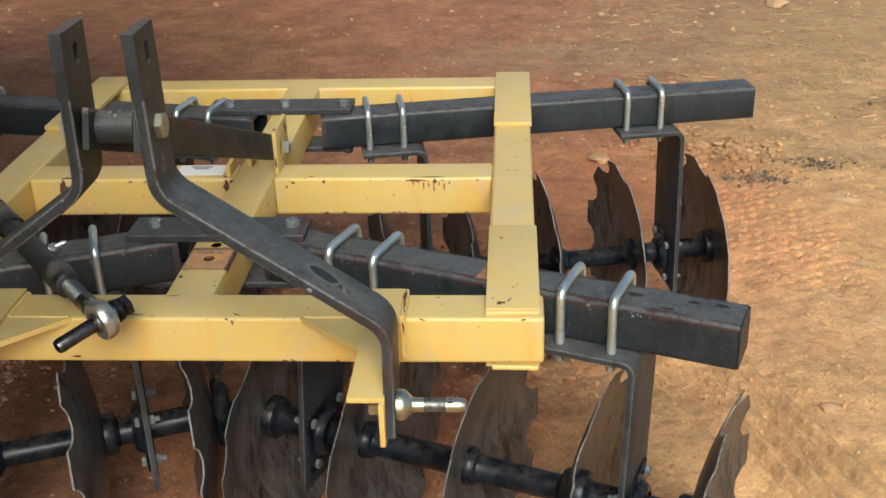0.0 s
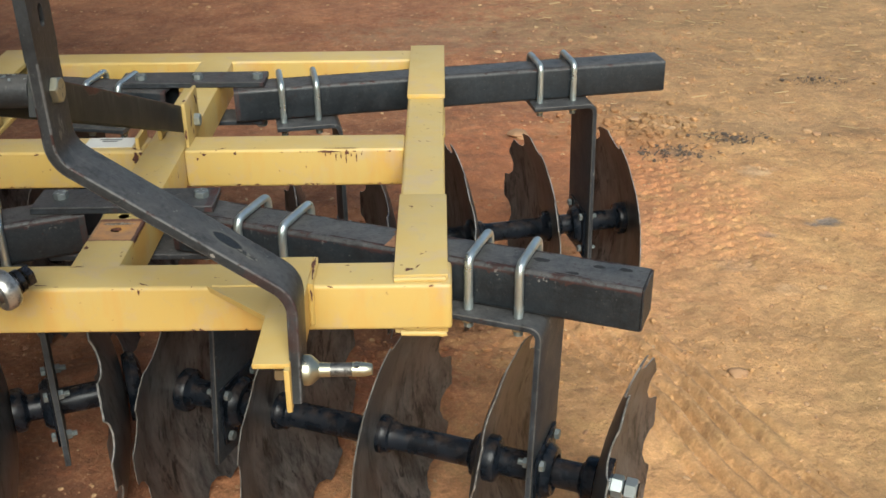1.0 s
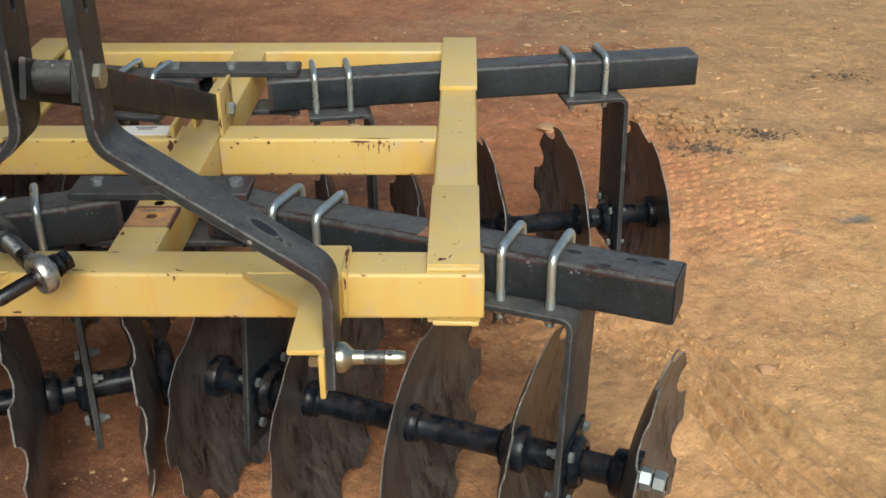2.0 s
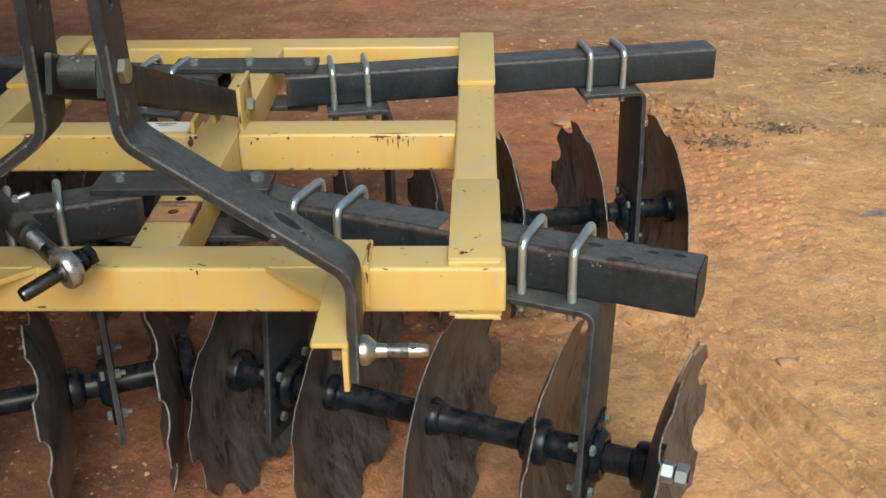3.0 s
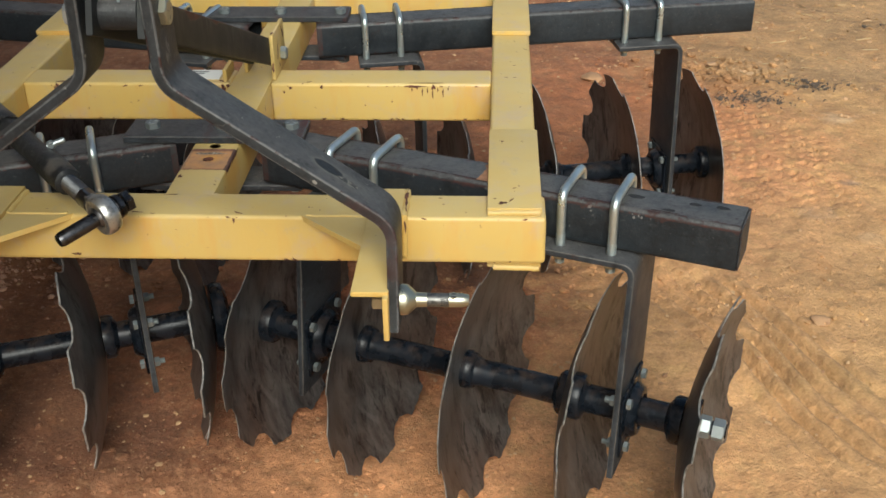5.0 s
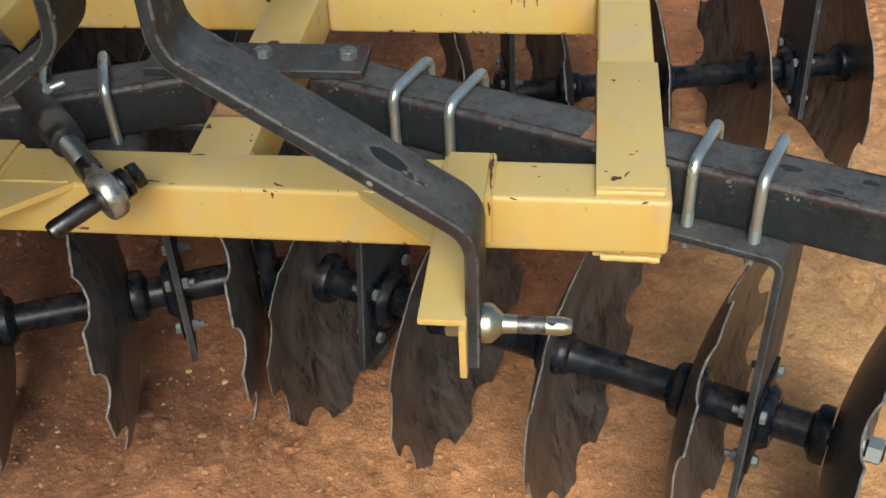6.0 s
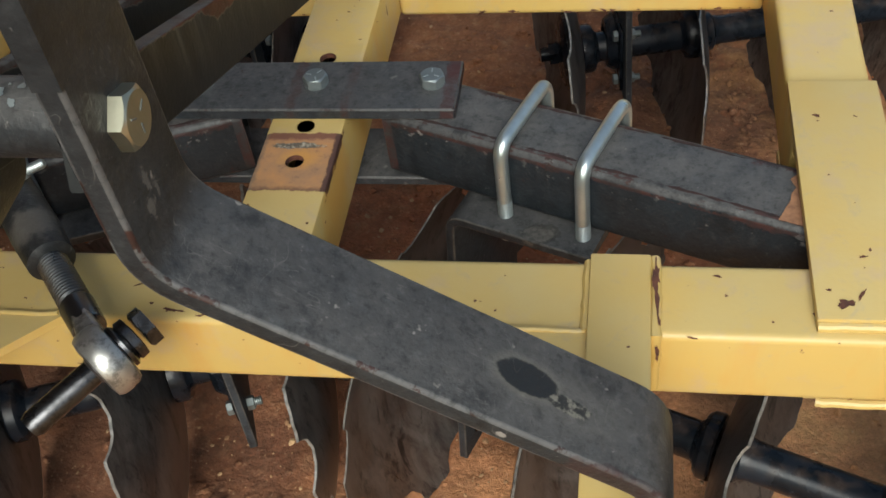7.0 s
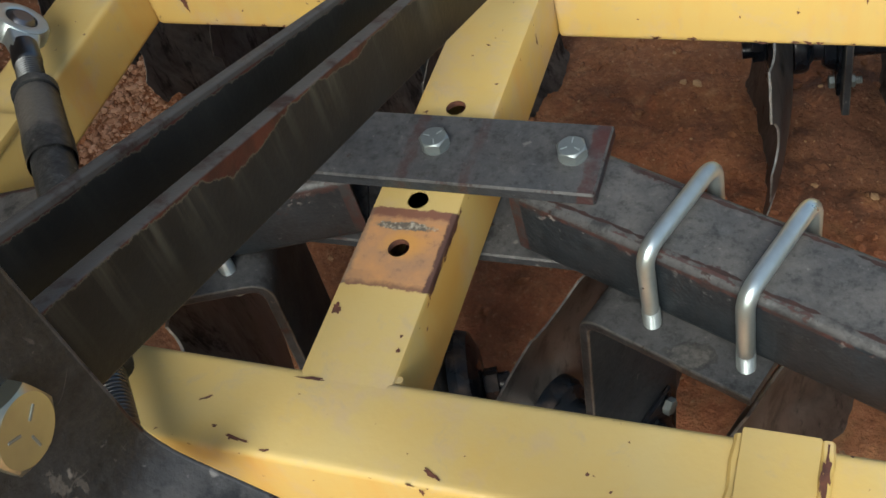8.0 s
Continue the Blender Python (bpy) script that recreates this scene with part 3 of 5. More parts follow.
def ground_height(x, y):
    p = Vector((x, y, 0))
    h = 0.016 * noise.noise(p * 1.3) + 0.010 * noise.noise(p * 4.1) + 0.005 * noise.noise(p * 11) + 0.0035 * noise.noise(p * 24)
    # ridges that a wheel pressed beside the implement
    u = x * 0.94 + y * 0.35 + 0.02 * noise.noise(p * 3)
    band = math.exp(-((u - 1.37) / 0.15) ** 4) * math.exp(-((y - 0.62) / 0.42) ** 4)
    if band > 0.01:
        h += band * 0.042 * (abs(math.sin((u - 1.24) * 58)) ** 0.7 - 0.7) * (0.8 + 1.0 * noise.noise(p * 6))
    # rows of crescent prints of a tyre's lugs
    band = math.exp(-((x - 1.46 + 0.12 * (y - 1.8)) / 0.20) ** 4) * math.exp(-((y - 1.80) / 0.42) ** 4)
    if band > 0.01:
        a, b = (x * 0.92 + y * 0.39) / 0.050, (y * 0.92 - x * 0.39) / 0.044
        a += 0.5 * (math.floor(b) % 2) + 0.5 * noise.noise(p * 4.0)
        b += 0.4 * noise.noise(p * 3.3 + Vector((5, 0, 0)))
        cell = Vector((math.floor(a) * 0.37, math.floor(b) * 0.53, 0.2))
        ca, cb = a - math.floor(a) - 0.5 + 0.25 * noise.noise(cell * 9), b - math.floor(b) - 0.5
        r = math.hypot(ca, cb * 1.1)
        mark = math.exp(-((r - 0.27) / 0.09) ** 2) * max(0.0, min(1.0, 0.35 - 2.2 * cb + 0.9 * ca))
        mark -= 0.35 * math.exp(-(r / 0.22) ** 2)
        wear = max(0.0, min(1.3, 0.7 + 1.6 * noise.noise(cell * 3.1)))
        h -= band * 0.026 * mark * wear
    # loosened soil in a low ridge
    h += 0.035 * math.exp(-((x - 1.42) / 0.22) ** 2 - ((y - 2.50) / 0.22) ** 2) * (0.6 + 0.8 * noise.noise(p * 9))
    h += 0.05 * math.exp(-((x + 1.15) / 0.30) ** 2 - ((y - 1.05) / 0.30) ** 2) * (0.7 + 0.6 * noise.noise(p * 8))
    # hollow in which the front discs stand
    h -= 0.030 * math.exp(-((y - 0.12) / 0.42) ** 4 - ((x - 0.1) / 0.95) ** 4)
    # lower soil under the rear discs
    h -= 0.058 * math.exp(-((y - 1.20) / 0.40) ** 4 - ((x - 0.1) / 1.2) ** 4)
    # broken soil thrown up behind the implement
    h += 0.032 * math.exp(-((y - 1.20) / 0.45) ** 2 - ((x - 0.3) / 0.9) ** 2) * (abs(noise.noise(p * 7)) + 0.55 * abs(noise.noise(p * 15)) + 0.4 * abs(noise.noise(p * 27)))
    return GROUND + h


def ground():
    xs, ys = lines(-1.9, 2.6, 0.0115, 400), lines(-0.6, 3.6, 0.0115, 400)
    xs = np.unique(np.concatenate([xs[(xs < 1.18) | (xs > 1.76)], np.arange(1.18, 1.76, 0.0058)]))
    ys = np.unique(np.concatenate([ys[(ys < 1.30) | (ys > 2.30)], np.arange(1.30, 2.30, 0.0062)]))
    verts = []
    for y in ys:
        for x in xs:
            far = max(abs(x - 0.4) - 3.4, abs(y - 1.7) - 3.2, 0)
            k = 1.0 if far <= 0 else max(0.0, 1 - far / 40)
            verts.append((x, y, GROUND + (ground_height(x, y) - GROUND) * k))
    nx = len(xs)
    faces = [(j * nx + i, j * nx + i + 1, (j + 1) * nx + i + 1, (j + 1) * nx + i) for j in range(len(ys) - 1) for i in range(nx - 1)]
    me = bpy.data.meshes.new("ground")
    me.from_pydata(verts, [], faces)
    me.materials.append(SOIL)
    me.polygons.foreach_set("use_smooth", [True] * len(me.polygons))
    return tagged(new("ground", me), "red laterite soil with tyre marks, pebbles and dust", "ground", "", "structure")


ground()
# Unseen walls added to cut light from the left and back.
BLOCKER = rust("blocker_plain", (0.17, 0.11, 0.07), (0.13, 0.088, 0.058))
for name, lo, hi in (("wall_west", (-2.6, -9, -0.1), (-2.3, 3.4, 6.5)), ("wall_north", (-3.0, 5.8, -0.1), (-0.4, 6.1, 4.0))):
    wall = part(name, box(lo, hi, 0.02), BLOCKER, None)
    tagged(wall, "unseen plain wall added to cut light on the left", "wall", "", "structure")

# Unseen roof added only to block light over the left half.
roof = part("shade_roof", box((-2.7, -4.5, 2.35), (-0.35, 2.2, 2.43), 0.01), BLOCKER, None)
tagged(roof, "unseen plain roof added to dim the left side", "roof", "", "structure")

# ---- the implement ----
HARROW = tagged(new("disc_harrow"), "yellow-framed tandem disc harrow with notched discs standing on red soil", "disc harrow")


def yellow(name, lo, hi, label="", bev=0.0085):
    return part(name, box(lo, hi, bev, 4), YELLOW, HARROW, label, smooth=True)


front = yellow("front_bar", (-0.62, 0.0, B), (0.638, 0.09, T), "yellow square-tube front bar with rust chips")
rear = yellow("rear_bar", (-0.62, 1.29, B), (0.628, 1.38, T))
for sx, x0, x1 in ((1, 0.045, 0.538), (-1, -0.52, -0.045)):
    yellow("middle_bar", (x0, 0.632, B), (x1, 0.722, T))
RX, LX = (0.538, 0.628), (-0.61, -0.52)
for x0, x1 in (RX, LX):
    side = yellow("side_member", (x0, 0.27, B), (x1, 1.05, T))
    for y0, y1 in ((0.016, 0.355), (0.962, 1.385)):
        part("top_plate", box((x0 - 0.001, y0, T), (x1 + 0.003, y1, T + 0.012), 0.002), YELLOW, side, smooth=True)
        part("bottom_plate", box((x0 - 0.001, y0 - 0.006, B - 0.012), (x1 + 0.003, y1, B), 0.002), YELLOW, side, smooth=True)
    part("weld_bead", bead([(x0, 0.014, T + 0.003), (x1, 0.014, T + 0.003)], 0.005, 3), YELLOW, side, smooth=True)
    part("weld_bead", bead([(x0 + 0.01, 0.006, B - 0.010), (x1, 0.006, B - 0.012)], 0.005, 6), YELLOW, side, smooth=True)
    part("weld_bead", bead([(x0, 0.012, B - 0.003), (x1, 0.012, B - 0.003)], 0.004, 5), YELLOW, side, smooth=True)


def centre_beam():
    """A square tube with bolt holes through its upper wall."""
    bm = bmesh.new()
    a, y0, y1, e = 0.045, 0.0816, 1.2984, 0.005
    holes = [(0.231, 0.0105), (0.2905, 0.0105), (0.418, 0.0105)]
    cells, cuts = {}, [y0]
    for c, r in holes:
        cells[round(c - 0.02975, 4)] = (c, r)
        cuts += [c - 0.02975, c + 0.02975]
    cuts += [y1]
    cuts = sorted({round(v, 4) for v in cuts})
    for p, q in zip(cuts, cuts[1:]):
        if p in cells:
            c, r = cells[p]
            n = 32
            outer, inner, low = [], [], []
            for k in range(n):
                t = 2 * math.pi * (k + 0.5) / n
                dx, dy = math.cos(t), math.sin(t)
                s = min((a - e) / max(abs(dx), 1e-6), (q - p) / 2 / max(abs(dy), 1e-6))
                outer.append(bm.verts.new((dx * s, c + dy * s, T)))
                inner.append(bm.verts.new((dx * r, c + dy * r, T)))
                low.append(bm.verts.new((dx * r, c + dy * r, T - 0.007)))
            for k in range(n):
                j = (k + 1) % n
                bm.faces.new((outer[k], outer[j], inner[j], inner[k]))
                # Rust colour darkens the hole walls, in place of the shade inside.
                bm.faces.new((inner[k], inner[j], low[j], low[k])).material_index = 1
            for dx in (-1, 1):
                for dy in (-1, 1):
                    corner = Vector((dx * (a - e), c + dy * (q - p) / 2, T))
                    near = sorted(outer, key=lambda v: (v.co - corner).length)[:2]
                    bm.faces.new((bm.verts.new(corner), near[0], near[1]))
        else:
            bm.faces.new([bm.verts.new(v) for v in ((-a + e, p, T), (a - e, p, T), (a - e, q, T), (-a + e, q, T))])
    prof = [(-a + e, T), (-a + 0.0015, T - 0.0015), (-a, T - e), (-a, B + e), (-a + e, B), (a - e, B), (a, B + e), (a, T - e), (a - 0.0015, T - 0.0015), (a - e, T)]
    rows = [[bm.verts.new((x, y, z)) for x, z in prof] for y in cuts]
    for r, q in zip(rows, rows[1:]):
        for j in range(len(prof) - 1):
            # Tube floor is dark rust too, painting shade seen through the holes.
            bm.faces.new((r[j], r[j + 1], q[j + 1], q[j])).material_index = int(j == 4)
    bmesh.ops.remove_doubles(bm, verts=bm.verts, dist=0.0004)
    return part("centre_beam", bm, [BEAMPAINT, RUST], HARROW, "yellow square tube with bolt holes and a bare burnt patch", smooth=True)


centre = centre_beam()
part("weld_bead", bead([(0.047, 0.093, T - 0.003), (0.047, 0.093, B + 0.003)], 0.004, 8), YELLOW, centre, smooth=True)


SIDE = Matrix(((0, 0, 1, 0), (1, 0, 0, 0), (0, 1, 0, 0), (0, 0, 0, 1)))
# name plate on the middle bar with a small stop beside it
plate = part("name_plate", box((-0.185, 0.655, T), (-0.075, 0.712, T + 0.002), 0.0007, 1), LABEL, HARROW, "worn silver name plate with small dark lettering")
for k, (x, w) in enumerate(((-0.150, 0.034), (-0.158, 0.050))):
    part("lettering", box((x, 0.686 + 0.011 * k, T + 0.002), (x + w, 0.692 + 0.011 * k, T + 0.0025), 0), INK, plate)
yellow("stop", (-0.062, 0.64, T), (-0.053, 0.715, T + 0.028), "", 0.002)

# ---- gangs ----
GANGS = [
    ("front right", Vector((0.112, 0.3486, 0)), -21.0, 0.926, 1),
    ("front left", Vector((-0.112, 0.3486, 0)), 201.0, 0.926, 1),
    ("rear right", Vector((0.0925, 1.086, 0)), 10.7, 1.155, -1),
    ("rear left", Vector((-0.0925, 1.086, 0)), 169.3, 1.155, -1),
]
AX = 0.273
SHARED = {}


def shared(key, make, mats, parent, m, smooth=True, label=""):
    """An object on a mesh that is built once."""
    if key not in SHARED:
        SHARED[key] = part(key, make(), mats, parent, label, m, smooth)
        return SHARED[key]
    return again(SHARED[key], parent, m, label)


def gang_beam(g, length):
    """A hollow square tube, unclosed at its inner end, with a welded cap at the outer one."""
    bm = bmesh.new()
    h, e, w, top, bot = 0.045, 0.010, 0.006, T - 0.001, B + 0.001
    prof = []
    for cx, cz, a0 in ((h - e, bot + e, -90), (h - e, top - e, 0), (-h + e, top - e, 90), (-h + e, bot + e, 180)):
        prof += [(cx + e * math.cos(radians(a0 + k * 22.5)), cz + e * math.sin(radians(a0 + k * 22.5))) for k in range(5)]
    n = len(prof)
    inner = [(math.copysign(min(abs(a), h - w), a), min(max(b, bot + w), top - w)) for a, b in prof]
    xs = [-0.012, 0.0] + list(np.linspace(0.04, length, 15))
    rows = [[bm.verts.new((x, a, b)) for a, b in prof] for x in xs]
    deep = [[bm.verts.new((x, a, b)) for a, b in inner] for x in (-0.012, 0.35)]
    for r, q in zip(rows, rows[1:]):
        for j in range(n):
            f = bm.faces.new((r[j], r[(j + 1) % n], q[(j + 1) % n], q[j]))
            f.material_index = 2 if r is rows[0] else 1 if j % 5 in (1, 2) else 0
    for j in range(n):
        bm.faces.new((rows[0][j], rows[0][(j + 1) % n], deep[0][(j + 1) % n], deep[0][j])).material_index = 1
        bm.faces.new((deep[0][j], deep[0][(j + 1) % n], deep[1][(j + 1) % n], deep[1][j]))
    bm.faces.new(deep[1])
    bm.faces.new(rows[-1])
    # cap plate, set a little into the outer end
    box((length, -h + 0.003, bot + 0.003), (length + 0.004, h - 0.003, top - 0.003), 0.0015, 1, 1, bm)
    bmesh.ops.transform(bm, matrix=g, verts=bm.verts)
    return part("gang_beam", bm, [DARK, EDGE, SMEAR], HARROW, "black-painted square tube with rusty edges", None, True)


def u_bolt():
    p = fillet([(0, -0.0555, B - 0.012), (0, -0.0555, T + 0.012), (0, 0.064, T + 0.012), (0, 0.064, B - 0.012)], 0.020, 6)
    return sweep(p, circle(0.0082, 14), (1, 0, 0))


def u_thread():
    return lathe(thread(0.061, 0.0088), 14, None, toward((0, 0, B - 0.038), (0, 0, 1)))


def u_nut():
    return hexa(0.024, 0.013, None, toward((0, 0, B - 0.026), (0, 0, 1)))


def disc_mesh():
    """A notched, dished disc about the x axis, its hollow side towards +x."""
    bm = bmesh.new()
    R, dish, thick, notches, per = 0.254, 0.056, 0.0029, 10, 22
    N = notches * per
    fr = [0.10, 0.22, 0.36, 0.50, 0.62, 0.74, 0.84, 0.92, 0.97, 1.0]
    rnd = random.Random(11)
    depth = [rnd.uniform(0.027, 0.033) for _ in range(notches)]

    def outline(k):
        """A scallop in each step, then a tooth that keeps the full radius."""
        s, u = divmod(k, per)
        u = 2 * u / per / 0.54 - 1
        d = (1 - u * u) ** 0.62 if u < 1 else 0.0
        return R - depth[s] * d + 0.0010 * math.sin(k * 1.7)

    def ring(f, off, x0=0.0):
        out = []
        for k in range(N):
            r = outline(k) * f
            a = 2 * math.pi * k / N
            out.append(bm.verts.new((dish * (r / R) ** 2 + off, r * math.cos(a), r * math.sin(a))))
        return out

    inner = [ring(f, thick / 2) for f in fr]
    outer = [ring(f if f < 1 else 0.994, -thick / 2) for f in fr]
    for rows in (inner, outer):
        for n, (r, q) in enumerate(zip(rows, rows[1:])):
            for j in range(N):
                f = bm.faces.new((r[j], r[(j + 1) % N], q[(j + 1) % N], q[j]))
                f.material_index = 0
    for a, b, mi in ((inner[-1], outer[-1], 1), (inner[0], outer[0], 0)):
        for j in range(N):
            bm.faces.new((a[j], a[(j + 1) % N], b[(j + 1) % N], b[j])).material_index = mi
    return bm


def spool(length):
    r = 0.0272
    return lathe([(0.003, 0.034), (0.003, 0.040), (0.011, 0.040), (0.015, 0.037), (0.026, 0.036), (0.030, r + 0.003), (0.042, r), (length - 0.034, r), (length - 0.029, r + 0.004), (length - 0.026, 0.040),
                  (length - 0.020, 0.045), (length - 0.007, 0.046), (length - 0.004, 0.044), (length - 0.004, 0.04)], 28)


def half_spool(length):
    """Flange at the disc and a plain end towards the bearing."""
    r, f = 0.0285, 0.047
    return lathe([(0.003, 0.038), (0.003, f), (0.020, f), (0.026, f - 0.004), (0.028, 0.036), (0.034, r), (length, r)], 28)


def housing():
    """Pressed bearing housing: two flanges with a round, domed middle."""
    bm = lathe([(0.0, 0.066), (0.004, 0.066), (0.008, 0.056), (0.016, 0.052), (0.024, 0.046), (0.026, 0.036), (0.020, 0.034)], 30)
    t = bmesh.new()
    box((0.0, -0.070, -0.068), (0.006, 0.070, 0.068), 0.002, 1, 0, t)
    for v in t.verts:
        k = 1 - 0.42 * (abs(v.co.y) / 0.070) * max(0, 1 - abs(v.co.z) / 0.068)
        v.co.y *= k
    return merge(bm, t)


def bearing_bolt():
    bm = bmesh.new()
    hexa(0.019, 0.011, bm, toward((-0.013, 0, 0), (-1, 0, 0)))
    lathe(thread(0.012, 0.0065), 10, bm, toward((-0.024, 0, 0), (-1, 0, 0)))
    hexa(0.019, 0.009, bm, toward((0.008, 0, 0), (1, 0, 0)))
    return bm


UPV = (0, 0, 1)
HANGERS = []


def hanger(g, s0, s1, up, bolts, face, left, ax, wide, off):
    """A bent flat bar clamped under the beam; its long leg carries the bearing. up: the end where it bends down."""
    zt = B - 0.007
    if up == "outer":
        p = [(s0, 0, zt), (s1, 0, zt), (s1, 0, ax - (0.100 if ax > 0.22 else 0.080))]
    else:
        p = [(s1, 0, zt), (s0, 0, zt), (s0, 0, ax - 0.100)]
    bm = sweep(fillet(p, 0.022, 6), flat(wide, 0.012, 0.002), (0, 1, 0), None, 0, CORNERS, 1)
    for v in bm.verts:  # the leg leans forward to the bearing
        v.co.y += off * max(0.0, B - 0.03 - v.co.z) / (B - 0.03 - ax)
    bmesh.ops.transform(bm, matrix=g, verts=bm.verts)
    ob = part("hanger", bm, [PLATE, CUT], HARROW, "bent dark steel hanger bar", smooth=True)
    HANGERS.append(ob)
    s = s1 if up == "outer" else s0
    for k in bolts:
        at = g @ Matrix.Translation((k, 0, 0)) @ (Matrix.Rotation(math.pi, 4, "Z") if left else Matrix.Identity(4))
        u = shared("u_bolt", u_bolt, ZINC, HARROW, at, True, "zinc-plated u-bolt")
        for y in (-0.0555, 0.064):
            shared("u_bolt_thread", u_thread, ZINC, u, at @ Matrix.Translation((0, y, 0)))
            shared("u_bolt_nut", u_nut, GOLD, u, at @ Matrix.Translation((0, y, 0)))
    side = 0.006 if face > 0 else -0.006
    turn = Matrix.Identity(4) if face > 0 else Matrix.Rotation(math.pi, 4, "Z")
    at = g @ Matrix.Translation((s + side, off, ax)) @ turn
    shared("bearing_housing", housing, [AXLE], ob, at, True, "round pressed steel bearing housing")
    for y in (-0.053, 0.053):
        for z in (-0.050, 0.050):
            shared("bearing_bolt", bearing_bolt, BOLT, ob, g @ Matrix.Translation((s + side, y + off, ax + z)) @ turn)
    return ob


def gang(name, origin, angle, length, c, hubs, hangers):
    ax = {"front right": AX - 0.004, "front left": AX}.get(name, 0.210)
    off = {"front right": -0.038, "front left": 0.035, "rear right": -0.018, "rear left": 0.018}[name]
    skew = {"rear right": 2.0, "rear left": -2.0}.get(name, 0.0)
    g = Matrix.Translation(origin) @ Matrix.Rotation(radians(angle), 4, "Z")
    beam = gang_beam(g, length)
    where = sorted(hubs)
    beam_g, g = g, g @ Matrix.Translation((0.55, 0, 0)) @ Matrix.Rotation(radians(skew), 4, "Z") @ Matrix.Translation((-0.55, 0, 0))
    bm = lathe([(where[0] - 0.075, 0.014), (where[-1] + (0.078 if c > 0 else 0.02), 0.014)], 12, None, g @ Matrix.Translation((0, off, ax)))
    axle = part("gang_axle", bm, AXLE, HARROW, "black round axle through the spools", smooth=True)
    flip = Matrix.Identity(4) if c > 0 else Matrix.Rotation(math.pi, 4, "Z")
    rnd = random.Random(name)
    turns = TURNS.get(name) or [rnd.uniform(0, 0.6) for _ in where]
    for s in where:
        big, low = (1.033, 0.008) if "front" in name else (1.079, 0.0)
        m = g @ Matrix.Translation((s, off, ax - low)) @ flip @ Matrix.Rotation(turns[where.index(s)], 4, "X") @ Matrix.Diagonal((1, big, big, 1))
        shared("disc", disc_mesh, [DISC, RIM], axle, m, True, "notched dished steel disc with a worn bright edge")
    stops = [h[0] + (0.022 if name == "front left" else 0.0) if h[2] == "inner" else h[1] for h in hangers]
    for a, b in zip(where, where[1:]):
        mid = [s for s in stops if a < s < b]
        if not mid:
            key = "spool"
            if key not in SHARED:
                SHARED[key] = part(key, spool(b - a), AXLE, axle, "", g @ Matrix.Translation((a, off, ax)), True)
            else:
                again(SHARED[key], axle, g @ Matrix.Translation((a, off, ax)) @ Matrix.Diagonal(((b - a) / (where[1] - where[0]), 1, 1, 1)))
        else:
            s = mid[0]
            part("spool", half_spool(s - a - 0.004), AXLE, axle, "", g @ Matrix.Translation((a, off, ax)), True)
            part("spool", half_spool(b - s - 0.004), AXLE, axle, "", g @ Matrix.Translation((b, off, ax)) @ Matrix.Rotation(math.pi, 4, "Z"), True)
    # outer end: square washer and two nuts; inner end: a round bumper
    o = where[-1]
    end = g @ Matrix.Translation((o, off, ax))
    if c > 0:
        part("washer", box((0.004, -0.036, -0.036), (0.026, 0.036, 0.036), 0.003), AXLE, axle, "", end, True)
    for k in (0.027, 0.053) if c > 0 else ():
        shared("axle_nut", lambda: hexa(0.038, 0.022), GALV, axle, end @ Matrix.Translation((k, 0, 0)) @ Matrix.Rotation(k * 12, 4, "X"))
    i = where[0]
    part("bumper", lathe([(-0.003, 0.03), (-0.003, 0.072), (-0.016, 0.078), (-0.030, 0.073), (-0.038, 0.055), (-0.040, 0.02)], 32), AXLE, axle, "round black end bumper", g @ Matrix.Translation((i, off, ax)), True)
    part("inner_nut", hexa(0.038, 0.020), AXLE, axle, "", g @ Matrix.Translation((i - 0.060, off, ax)))
    g = beam_g
    for s0, s1, up, bolts, face in hangers:
        in_left = 0.022 if name == "front left" and up == "inner" else 0.0
        hanger(g, s0 + in_left, s1, up, bolts, face, "left" in name, ax, 0.168 if "front" in name else 0.195, off)
    return g, beam


FRONT = [0.872, 0.648, 0.421, 0.188, -0.044]
REAR = [1.082, 0.851, 0.622, 0.396, 0.170]
HF = [(0.085, 0.262, "inner", (0.147, 0.243), 1), (0.565, 0.757, "outer", (0.617, 0.712), 1)]
HR = [(0.09, 0.252, "outer", (0.110, 0.200), -1), (0.775, 0.944, "outer", (0.80, 0.893), -1)]
GANG_PLACES = {}
# how far each disc has turned on its axle, inner one first
TURNS = {"front right": [0.16, 0.38, 0.19, 0.15, 0.19], "front left": [0.04, 0.54, 0.30, 0.10, 0.45], "rear right": [0.60, 0.10, 0.45, 0.05, 0.04]}
for name, origin, angle, length, c in GANGS:
    hubs = REAR if "rear" in name else [0.889 - 0.2305 * k for k in range(5)] if "left" in name else FRONT
    GANG_PLACES[name] = gang(name, origin, angle, length, c, hubs, HF if "front" in name else HR)

def rust_line(y, z, s0, s1, seed, upright=False):
    """A ragged strip of rust along a tube's edge."""
    rnd = random.Random(seed)
    bm, strip = bmesh.new(), []
    s = s0
    while s < s1:
        run = rnd.uniform(0.03, 0.16)
        n = max(3, int(run / 0.006))
        mid, rows = 0.0, []
        for k in range(n + 1):
            w = rnd.uniform(0.0005, 0.0025) if 0 < k < n else 0.0001
            mid += rnd.uniform(-0.0007, 0.0007)
            p = s + run * k / n
            if p > s1:
                break
            if upright:
                rows.append((bm.verts.new((z, y + mid - w, p)), bm.verts.new((z, y + mid + w, p))))
            else:
                rows.append((bm.verts.new((p, y + mid - w, z)), bm.verts.new((p, y + mid + w, z))))
        strip += rows
        s += run + rnd.uniform(0.0, 0.05)
    for a, b in zip(strip, strip[1:]):
        bm.faces.new((a[0], b[0], b[1], a[1]))
    return bm


